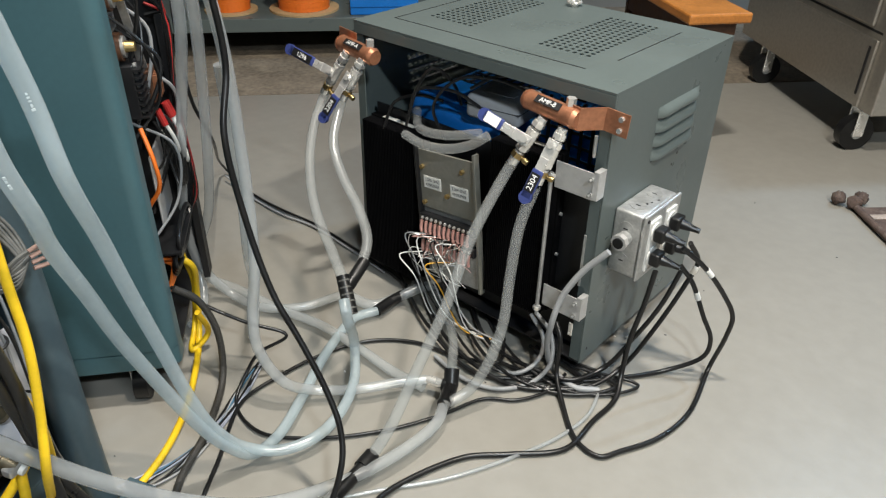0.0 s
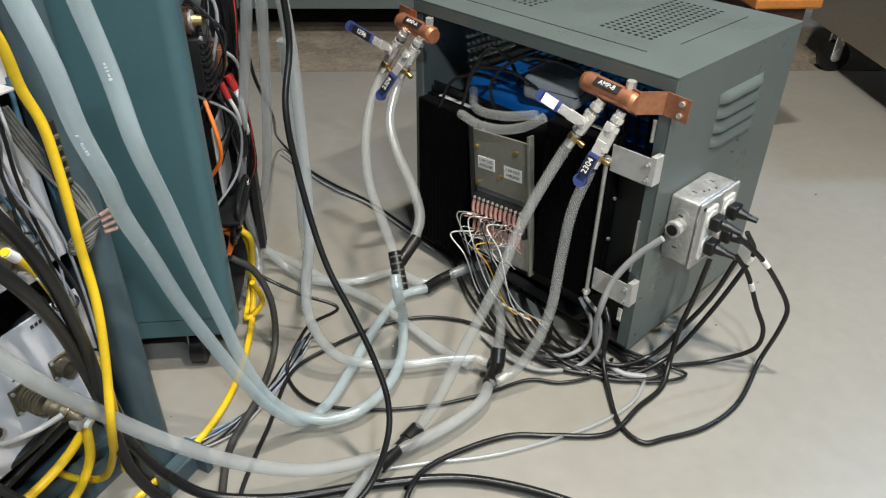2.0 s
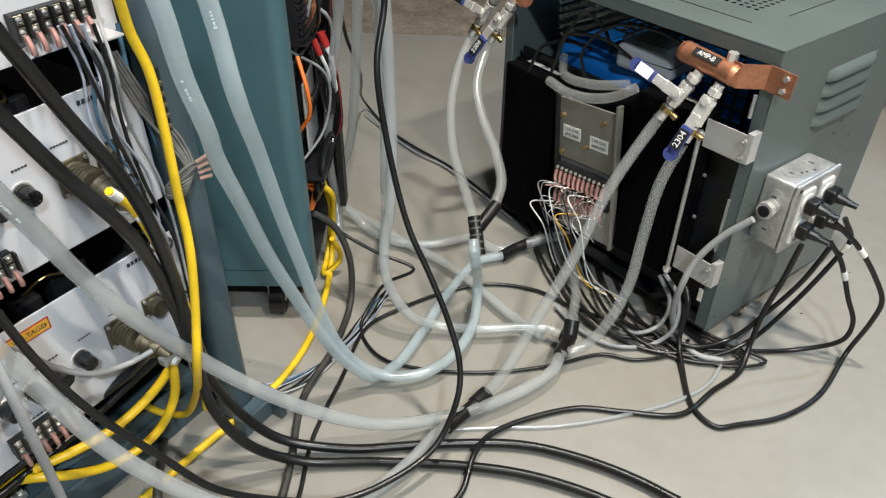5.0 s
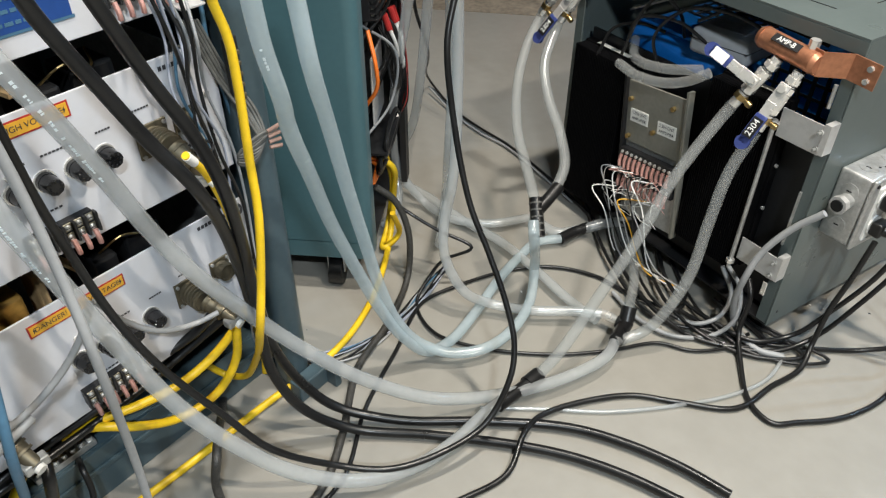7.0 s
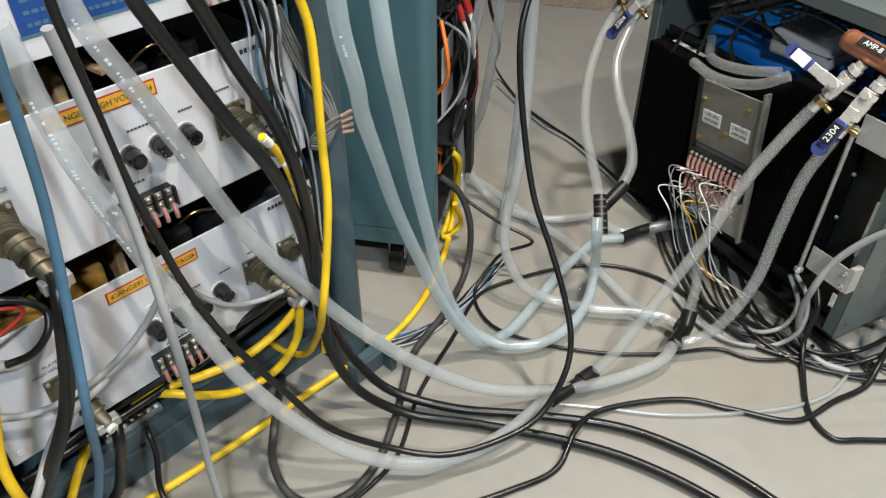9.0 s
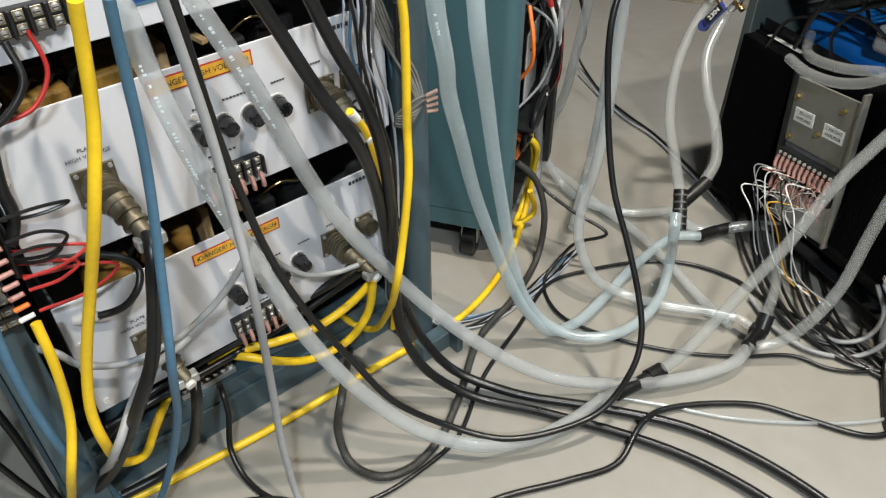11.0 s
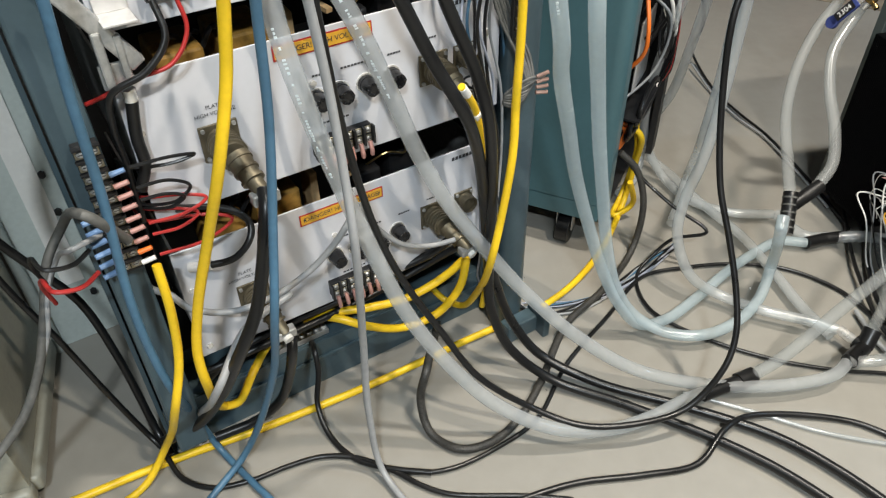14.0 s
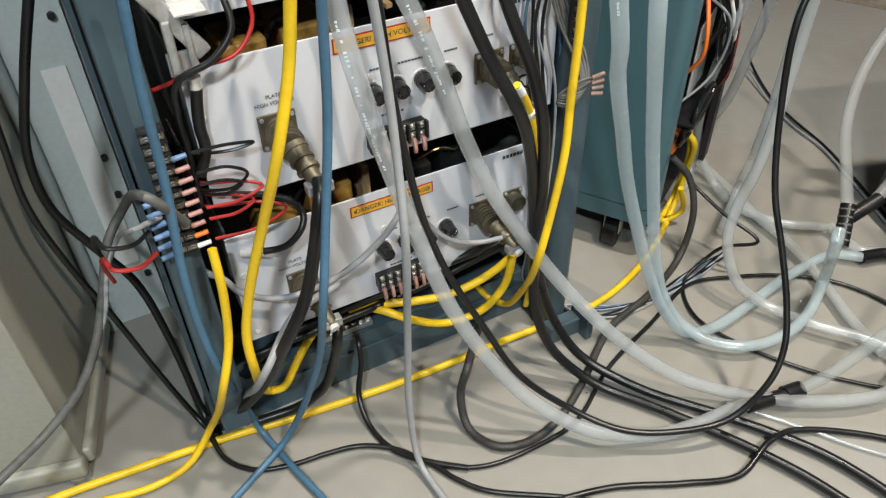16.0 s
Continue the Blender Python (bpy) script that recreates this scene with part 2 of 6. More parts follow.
def tube(pts, r, seg=10, sub=7, bm=None, smooth=True):
    """A round tube along a smooth line, its ends closed."""
    line = spline(pts, sub) if smooth else [Vector(q) for q in pts]
    bm = bm or bmesh.new()
    side = None
    rings = []
    for i, c in enumerate(line):
        way = (line[min(i + 1, len(line) - 1)] - line[max(i - 1, 0)]).normalized()
        if side is None:
            side = way.orthogonal().normalized()
        side = (side - way * side.dot(way)).normalized()
        up = way.cross(side)
        rings.append([bm.verts.new(c + r * (math.cos(a) * side + math.sin(a) * up)) for a in (math.tau * k / seg for k in range(seg))])
    for one, two in zip(rings, rings[1:]):
        for k in range(seg):
            bm.faces.new((one[k], one[(k + 1) % seg], two[(k + 1) % seg], two[k]))
    bm.faces.new(rings[0][::-1])
    bm.faces.new(rings[-1])
    return bm


def words(name, text, size, m, mat, parent, label=""):
    """Flat lettering, as a mesh, in the x-z plane of m."""
    data = bpy.data.curves.new(name, "FONT")
    data.body, data.size, data.align_x, data.align_y, data.extrude = text, size, "CENTER", "CENTER", 0.0001
    ob = new(name, data)
    me = bpy.data.meshes.new_from_object(ob)
    bpy.data.objects.remove(ob)
    me.materials.append(mat)
    ob = new(name, me)
    ob.parent = parent
    ob.matrix_local = m @ pose(0, 0, 0, 90, 0, 0)
    return tagged(ob, label)


CABLE_MATS = {"clear_hose": M_HOSE, "black_cable": M_RUBBER, "mains_cable": M_RUBBER, "grey_cable": M_GREYCABLE, "white_wire": M_WHITECABLE, "yellow_cable": M_YELLOW, "dusty_cable": M_DUSTY, "blue_cable": M_BLUECABLE}
CABLE_CATS = {"clear_hose": "hose", "white_wire": "wire"}


def along(pts, r, s, length, mat, parent, name="print_mark", wide=0.0035, toward=(0.6, -0.35, 0.7)):
    """A small printed mark on a cable's side, s metres from its start."""
    line = spline(pts)
    for a, b in zip(line, line[1:]):
        d = (b - a).length
        if s <= d:
            break
        s -= d
    way = (b - a).normalized()
    out = Vector(toward)
    out = (out - way * out.dot(way)).normalized()
    m = Matrix((way, out.cross(way), out)).transposed().to_4x4()
    m.translation = a + way * s + out * (r - 0.0003)
    return part(name, moved(box(0, -wide / 2, 0, length, wide / 2, 0.0007), m), mat, parent)


def band(pts, r, s, length, mat, parent, label):
    """A sleeve round a cable, s metres from its start."""
    run, far = [], 0.0
    line = spline(pts, 40)
    for a, b in zip(line, line[1:]):
        far += (b - a).length
        if s <= far <= s + length:
            run.append(b)
    if len(run) > 1:
        part("label_band", tube(run, r + 0.0008, 12, smooth=False), mat, parent, label, smooth=True)


def cable(kind, label, r, pts):
    mat = CABLE_MATS[kind]
    # the two bluish hoses carry the cool light as material colour
    if kind == "clear_hose":
        mat = M_HOSE_BLUELIT if label.startswith("blue-tinted") else M_MILKY if label.startswith(("milky", "grey-blue", "clear vinyl hose hanging", "clear vinyl coolant")) else M_HOSE
    if label.startswith("thin clear grey"):
        mat = M_MILKY
    if "braided" in label:
        mat = M_BRAID
    ob = part(kind, tube(pts, r, 14 if kind == "clear_hose" else 12 if r > 0.004 else 10), mat, None, smooth=True)
    tagged(ob, label, CABLE_CATS.get(kind, "cable"), kind.replace("_", " ") + "s")
    if label.startswith(("blue-tinted", "milky")):
        rnd = random.Random(len(label) + int(1000 * abs(pts[0][0])))
        for start, count in ((0.06, 30),) if mat is M_MILKY else ((0.13, 5),):
            s = start
            for k in range(count):
                n = rnd.uniform(0.0012, 0.0032)
                along(pts, r, s, n, M_MARK, ob, wide=rnd.uniform(0.0016, 0.0034))
                s += n + rnd.choice((0.0012, 0.0016, 0.002, 0.008))
    if label.startswith("thick black rubber cable with"):
        for k in range(26):
            along(pts, r, 0.62 + 0.022 * k, 0.011, M_GREYCABLE, ob, wide=0.0012, toward=(0.3, -0.3, 0.9))
    if "label band" in label:
        band(pts, r, 0.062 if "mains" in kind else 0.002, 0.018, M_WHITE, ob, "white paper label band")
    return ob


# ---------------------------------------------------------------- the room

tagged(part("floor", box(-4, -4, -0.1, 4, 4, 0), M_FLOOR), "grey painted concrete workshop floor, scuffed", "floor", kind="structure")
strip = part("bare_floor", box(-0.55, -2.6, 0.0005, 0.55, 2.2, 0.002), M_BARE)
strip.matrix_world = pose(-2.0, 0.85, 0, 0, 0, -42)
tagged(strip, "worn brown bare concrete along the wall", "floor", kind="structure")
for wname, dims in (("wall_north", (-4.2, 4, 0, 4.2, 4.2, 3.05)), ("wall_south", (-4.2, -4.2, 0, 4.2, -4, 3.05)), ("wall_east", (4, -4, 0, 4.2, 4, 3.05)), ("wall_west", (-4.2, -4, 0, -4, 4, 3.05))):
    tagged(part(wname, box(*dims), M_WALL), "plain painted workshop wall", "wall", kind="structure")
tagged(part("ceiling", box(-4.2, -4.2, 3.05, 4.2, 4.2, 3.15), M_WALL), "plain workshop ceiling", "ceiling", kind="structure")

# ---------------------------------------------------------------- amplifier cabinet

W, D, H0, H1 = 0.56, 0.40, 0.036, 0.547
T = 0.0025


def holed_plate(x0, y0, x1, y1, nx, ny, r, z, thick):
    """A sheet with rows of round holes."""
    bm = bmesh.new()
    dx, dy = (x1 - x0) / nx, (y1 - y0) / ny
    for lay in (z, z - thick):
        for i in range(nx):
            for j in range(ny):
                cx, cy = x0 + (i + 0.5) * dx, y0 + (j + 0.5) * dy
                ring, rim = [], []
                for k in range(8):
                    a = math.tau * (k + 0.5) / 8
                    c, s = math.cos(a), math.sin(a)
                    ring.append(bm.verts.new((cx + r * c, cy + r * s, lay)))
                    f = 0.5 / max(abs(c), abs(s))
                    rim.append(bm.verts.new((cx + f * c * dx, cy + f * s * dy, lay)))
                for k in range(8):
                    n = (k + 1) % 8
                    bm.faces.new((ring[k], rim[k], rim[n], ring[n]))
                for sx in (-1, 1):
                    for sy in (-1, 1):
                        c0 = bm.verts.new((cx + sx * dx / 2, cy + sy * dy / 2, lay))
                        two = sorted(rim, key=lambda v: (v.co - c0.co).length)[:2]
                        bm.faces.new((c0, two[0], two[1]))
    return bm


cab = thing("amplifier_cabinet", pose(0, 0, 0), "grey-green steel equipment cabinet with open front and louvred side", "cabinet")
vents = ((-0.478, 0.112, -0.372, 0.352), (-0.226, 0.110, -0.118, 0.352))
for x0, y0, x1, y1 in vents:
    part("vent_grille", holed_plate(x0, y0, x1, y1, 8, 17, 0.0042, H1, 0.0015), M_CAB, cab)
# the lid round the two grilles
(ax0, ay0, ax1, ay1), (bx0, by0, bx1, by1) = vents
for x0, y0, x1, y1 in ((-W, -0.004, ax0, D), (ax1, ay0, bx0, ay1), (bx1, -0.004, 0, D), (ax0, -0.004, ax1, ay0), (ax1, -0.004, bx0, ay0), (bx0, -0.004, bx1, by0), (ax0, ay1, ax1, D), (ax1, ay1, bx0, D), (bx0, by1, bx1, D)):
    part("lid_sheet", box(x0, y0, H1 - 0.003, x1, y1, H1), M_CAB, cab)
for x0, y0, x1, y1 in ((-0.513, 0.0575, -0.094, 0.0595), (-0.078, 0.13, -0.0764, 0.349), (-0.513, 0.06, -0.5114, 0.36)):
    part("lid_seam", box(x0, y0, H1 - 0.001, x1, y1, H1 + 0.0006), M_BLACK, cab)
part("header", box(-W, -0.004, H1 - 0.024, 0, 0.0, H1 - 0.0035, 0.001), M_CAB, cab)
part("side_panel", box(-T, 0, H0, 0, D, H1 - 0.003, 0.0008), M_CAB, cab)
part("side_panel", box(-W, 0, H0, -W + T, D, H1 - 0.003, 0.0008), M_CAB, cab)
part("back_panel", box(-W + T, D - T, H0, -T, D, H1 - 0.003), M_CAB, cab)
# bottom is black instead of enamel: the shade inside is put into its colour
part("bottom_panel", box(-W + T, 0, H0, -T, D - T, H0 + 0.003), M_BLACK, cab)
for x0, x1 in ((-0.022, -T - 0.0005), (-W + T + 0.0005, -W + 0.02)):
    part("front_flange", box(x0, 0.0, H0 + 0.004, x1, 0.002, H1 - 0.025), M_CAB, cab)
part("hinge_strip", box(-0.0225, -0.003, 0.20, -0.019, 0.0, 0.30), M_STEEL, cab)
part("hinge_pin", rod((-0.024, -0.004, 0.44), (-0.024, -0.004, 0.475), 0.003, seg=8), M_STEEL, cab)


def louvre():
    """A pressed louvre: a half-round hood open along its lower edge."""
    bm = bmesh.new()
    n, rows = 8, []
    for i in range(15):
        f = i / 14
        y = 0.142 + 0.148 * f
        rise = 0.009 * min(1, f / 0.12, (1 - f) / 0.12) ** 0.5 if 0 < f < 1 else 0.0
        rows.append([bm.verts.new((rise * math.sin(math.pi * 0.62 * k / n) + 0.0004, y, 0.0105 - 0.0185 * k / n)) for k in range(n + 1)])
    for a, b in zip(rows, rows[1:]):
        for k in range(n):
            bm.faces.new((a[k], a[k + 1], b[k + 1], b[k]))
    return bm


for k in range(4):
    lo = part("louvre", louvre(), M_CAB, cab, smooth=True)
    lo.location = (0, 0, 0.474 - 0.0252 * k)
    slot = part("louvre_slot", box(0.0002, 0.146, 0.4625 - 0.0252 * k, 0.0008, 0.286, 0.4665 - 0.0252 * k), M_BLACK, cab)
# pale bars on the inner wall stand in for light through the louvres
for k in range(4):
    part("slot_light_bar", box(-W + T, 0.14, 0.463 - 0.0252 * k, -W + T + 0.0008, 0.29, 0.4665 - 0.0252 * k), M_ALU, cab, "pale bar standing in for light through the louvre slot")
# ring bolt on the lid
ring = bmesh.new()
for k in range(20):
    a, b = math.tau * k / 20, math.tau * (k + 1) / 20
    cyl(ring, (-0.32 + 0.013 * math.cos(a), 0.372 + 0.013 * math.sin(a), H1 + 0.008), (-0.32 + 0.013 * math.cos(b), 0.372 + 0.013 * math.sin(b), H1 + 0.008), 0.003, seg=8)
cyl(ring, (-0.32, 0.372, H1), (-0.32, 0.372, H1 + 0.008), 0.006)
part("ring_bolt", ring, M_CHROME, cab, "bright chromed ring bolt", smooth=True)
for x, y in ((-0.03, 0.04), (-0.03, 0.35), (-0.53, 0.04), (-0.53, 0.35)):
    wheel = part("caster", rod((x - 0.008, y, 0.017), (x + 0.008, y, 0.017), 0.017, seg=18), M_RUBBER, cab, "small black rubber caster", smooth=True)
    part("fork", box(x - 0.011, y - 0.008, 0.018, x + 0.011, y + 0.008, H0, 0.002), M_STEEL, wheel)
for x, y, z in ((0.0, 0.235, 0.352), (0.0, 0.25, 0.37), (0.0, 0.02, 0.06)):
    part("screw_hole", rod((0, y, z), (0.0006, y, z), 0.0025, seg=8), M_BLACK, cab)


def amp_bracket(z, h):
    br = thing("mounting_bracket", pose(0, 0, 0), "bright aluminium bracket bolted to the cabinet front", "bracket", "amplifier brackets")
    part("web", box(-0.079, -0.020, z, -0.008, -0.018, z + h, 0.0005), M_ALU, br)
    part("flange", box(-0.010, -0.0215, z + 0.002, 0.0, -0.0005, z + h + 0.004, 0.0005), M_ALU, br)
    for k in (0.22, 0.78):
        bolt = rod((-0.012, -0.024, z + h * k), (-0.012, -0.0205, z + h * k), 0.0042, seg=6)
        cyl(bolt, (-0.012, -0.030, z + h * k), (-0.012, -0.024, z + h * k), 0.0022, seg=8)
        part("bolt", bolt, M_STEEL, br)
    return br


amp_bracket(0.376, 0.046)
amp_bracket(0.142, 0.044)
lug = thing("hanging_latch", pose(-0.012, -0.026, 0.12), "small bright metal latch hanging below the bracket", "latch")
part("tab", box(-0.004, -0.002, -0.008, 0.004, 0.001, 0.018, 0.001), M_CHROME, lug)


def heat_sink(m, w, h, n):
    hs = thing("heat_sink", m, "black anodised finned heat sink of the amplifier", "heat sink", "amplifier heat sinks")
    part("base", box(0, 0.028, 0, w, 0.045, h, 0.001), M_ANOD, hs)
    one = None
    for k in range(n):
        x = 0.004 + (w - 0.010) * k / (n - 1)
        if one is None:
            one = part("fin", box(0, 0, 0.002, 0.0022, 0.0278, h - 0.002, 0.0004, seg=1), M_ANOD, hs)
            fin = one
        else:
            fin = new("fin", one.data)
            fin.parent = hs
        fin.location = (x, 0, 0)
    part("top_label", box(0.03, 0.030, h + 0.0004, w - 0.03, 0.040, h + 0.0012), M_LABEL, hs, "white paper strip on the top edge")
    for z in (0.04, 0.12, 0.20, 0.29):
        part("screw", rod((w, 0.036, z), (w + 0.004, 0.036, z), 0.003, seg=8), M_STEEL, hs)
    return hs


heat_sink(pose(-0.532, -0.022, 0.042, 0, 0, 0), 0.143, 0.325, 32)
heat_sink(pose(-0.213, -0.022, 0.110, 0, 0, 0), 0.130, 0.312, 30)

amp = thing("amplifier_module", pose(-0.356, -0.020, 0.104, 0, -6, 0) @ Matrix.Diagonal((0.93, 1, 1, 1)), "olive-grey amplifier plate with two white labels", "amplifier")
part("plate", box(0.0, 0.0, 0.128, 0.150, 0.004, 0.245, 0.001), M_AMP, amp)
part("side_rail", box(-0.004, -0.008, -0.02, 0.002, 0.006, 0.262, 0.001), M_BLACK, amp)
part("side_rail", box(0.149, -0.008, -0.02, 0.155, 0.006, 0.262, 0.001), M_AMP, amp)
part("lower_plate", box(0.002, 0.004, -0.02, 0.148, 0.008, 0.127), M_STEEL, amp)
for x, z in ((0.012, 0.170), (0.083, 0.166)):
    lab = part("label", box(x, -0.0008, z, x + 0.046, 0.0, z + 0.024), M_LABEL, amp, "white label with two printed lines")
    words("lettering", "1.296 GHZ" if x < 0.05 else "2.304 GHZ", 0.0082, pose(x + 0.023, -0.0011, z + 0.0172), M_INK, lab)
    words("lettering", "AMPLIFIER", 0.0082, pose(x + 0.023, -0.0011, z + 0.0068), M_INK, lab)
for x, z in ((0.012, 0.212), (0.118, 0.222), (0.075, 0.165), (0.012, 0.14)):
    part("knurled_nut", rod((x, -0.006, z), (x, 0, z), 0.0045, seg=10), M_BRASS, amp)
for row in range(2):
    strip = part("terminal_strip", box(0.004, -0.012, 0.100 - row * 0.042, 0.146, 0.003, 0.118 - row * 0.042, 0.001), M_BLACK, amp, "black terminal strip with pink lugs")
    for k in range(11):
        x = 0.012 + k * 0.0124
        part("screw", rod((x, -0.0145, 0.111 - row * 0.042), (x, -0.012, 0.111 - row * 0.042), 0.0034, seg=8), M_CHROME, strip)
        part("lug", tube([(x, -0.015, 0.106 - row * 0.042), (x, -0.019, 0.092 - row * 0.042), (x + 0.002, -0.02, 0.084 - row * 0.042)], 0.0034, 6, 3), M_PINK, strip)
rnd = random.Random(5)
for k in range(9):
    x = 0.012 + k * 0.014
    top = 0.082 if k % 2 else 0.040
    pts = [(x, -0.021, top), (x - 0.02 - 0.02 * rnd.random(), -0.04 - 0.02 * rnd.random(), top - 0.002), (x - 0.028 + 0.03 * rnd.random(), -0.045, top - 0.045), (x + 0.03, -0.035, -0.075 - 0.02 * rnd.random()), (x + 0.09, -0.015, -0.10 - 0.01 * rnd.random())]
    wire = part("signal_wire", tube(pts, 0.0014, 6, 6), (M_WHITE, M_GREYCABLE, M_RUBBER, M_WHITE, M_GREYCABLE, M_RUBBER, M_AMBER)[k % 7], None, smooth=True)
    wire.matrix_world = amp.matrix_world.copy()
    tagged(wire, "thin pale signal wire from the amplifier terminal strip", "wire", "amplifier signal wires")
rnd = random.Random(17)
for k in range(16):
    x = 0.010 + 0.0085 * k
    top_z = 0.084 if k % 2 else 0.044
    pts = [(x, -0.020, top_z)]
    for q in range(3):
        pts.append((x + rnd.uniform(-0.025, 0.012), -0.028 - rnd.uniform(0, 0.02), top_z - 0.012 * q + rnd.uniform(-0.012, 0.014)))
    pts.append((x + rnd.uniform(-0.02, 0.02), -0.022, top_z - 0.05))
    wire = part("signal_wire", tube(pts, 0.0008, 5, 5), (M_WHITE, M_CHROME, M_WHITE, M_PINK)[k % 4], None, smooth=True)
    wire.matrix_world = amp.matrix_world.copy()
    tagged(wire, "hair-thin bright wire tangled over the amplifier terminals", "wire", "amplifier signal wires")
rodm = thing("support_rod", pose(0, 0, 0), "bright steel rod beside the black heat sink", "rod")
part("shaft", rod((-0.082, -0.030, 0.125), (-0.080, -0.030, 0.405), 0.0035, seg=10), M_STEEL, rodm)
part("nut", rod((-0.082, -0.030, 0.135), (-0.082, -0.030, 0.142), 0.007, seg=6), M_CHROME, rodm)
part("nut", rod((-0.080, -0.030, 0.395), (-0.080, -0.030, 0.402), 0.007, seg=6), M_CHROME, rodm)

for pts in ([(-0.404, -0.03, 0.372), (-0.349, -0.04, 0.372), (-0.292, -0.04, 0.381), (-0.246, -0.035, 0.4), (-0.217, -0.02, 0.422)], [(-0.43, 0.03, 0.395), (-0.395, 0, 0.379), (-0.319, -0.01, 0.389), (-0.25, 0, 0.41)]):
    duct = part("clear_hose", tube(pts, 0.0085, 12, 8), M_HOSE, None, smooth=True)
    tagged(duct, "clear vinyl hose arched between the heat sinks", "hose", "clear hoses")

# added sheet, stands in for the dark inside between the modules
backing = thing("added_dark_backing", pose(0, 0, 0), "black sheet added behind the amplifier modules to darken the gaps", "panel")
part("sheet", box(-0.535, 0.026, 0.05, -0.024, 0.030, 0.385), M_BLACK, backing)

# what stands inside the cabinet
blue = thing("blue_blower", pose(-0.36, 0.16, H0 + 0.003), "bright blue plastic equipment case inside the cabinet", "equipment case")
part("body", box(-0.13, -0.10, 0, 0.10, 0.14, 0.37, 0.03, seg=4), M_BLUE, blue, smooth=True)
part("rib", box(-0.11, -0.085, 0.37, 0.08, -0.06, 0.376, 0.002), M_BLUE, blue)
# black bars draw the light-and-shade lattice that the lid vents cast here
for k in range(9):
    part("vent_shade_bar", box(-0.095 + 0.021 * k, 0.02, 0.3702, -0.090 + 0.021 * k, 0.135, 0.3735, 0.0008, seg=1), M_BLACK, blue)
for k in range(5):
    part("vent_shade_bar", box(-0.097, 0.022 + 0.026 * k, 0.3702, 0.083, 0.026 + 0.026 * k, 0.3742, 0.0008, seg=1), M_BLACK, blue)
case = thing("blue_fan_case", pose(-0.14, 0.24, H0 + 0.003), "blue plastic case with a dark mesh grille", "equipment case")
part("body", box(-0.12, -0.06, 0, 0.11, 0.13, 0.42, 0.02, seg=3), M_BLUE, case, smooth=True)
for k in range(9):
    part("grille_bar", box(-0.115 + k * 0.024, -0.064, 0.28, -0.108 + k * 0.024, -0.061, 0.40, 0.001), M_BLACK, case)
for k in range(5):
    part("grille_bar", box(-0.115, -0.0625, 0.285 + k * 0.026, 0.09, -0.0605, 0.29 + k * 0.026), M_BLACK, case)
psu = thing("power_supply", pose(-0.27, 0.09, 0.410, 0, 0, 8), "light grey power supply lying on the blue case", "power supply")
part("case", box(-0.055, -0.045, 0, 0.055, 0.05, 0.046, 0.010, seg=3), M_PSU, psu, smooth=True)
part("lid_line", box(-0.0555, -0.0455, 0.026, 0.0555, 0.0505, 0.0272), M_INK, psu)
part("rating_plate", box(-0.035, -0.02, 0.0461, 0.03, 0.02, 0.0466), M_STEEL, psu, "dull printed rating plate")

for k, pts in enumerate(([(-0.44, 0.02, 0.38), (-0.40, 0.0, 0.45), (-0.33, 0.02, 0.46), (-0.28, 0.05, 0.43), (-0.26, 0.1, 0.41)], [(-0.35, 0.02, 0.36), (-0.36, 0.0, 0.43), (-0.31, 0.01, 0.49), (-0.22, 0.03, 0.50), (-0.13, 0.05, 0.46), (-0.11, 0.06, 0.40)], [(-0.47, -0.02, 0.36), (-0.46, 0.0, 0.41), (-0.42, 0.02, 0.43), (-0.38, 0.05, 0.42)], [(-0.30, 0.03, 0.47), (-0.25, 0.05, 0.50), (-0.18, 0.08, 0.49), (-0.12, 0.12, 0.47)])):
    ob = part("black_cable", tube(pts, 0.003, 8, 8), M_RUBBER, None, smooth=True)
    tagged(ob, "thin black cable lying over the blue case", "cable", "black cables")
ob = part("black_cable", tube([(-0.40, -0.03, 0.39), (-0.39, -0.01, 0.46), (-0.36, 0.0, 0.50), (-0.34, 0.03, 0.47), (-0.345, 0.06, 0.42)], 0.003, 8, 8), M_RUBBER, None, smooth=True)
tagged(ob, "black cable looped over the blue case", "cable", "black cables")

# ---------------------------------------------------------------- manifolds and valves


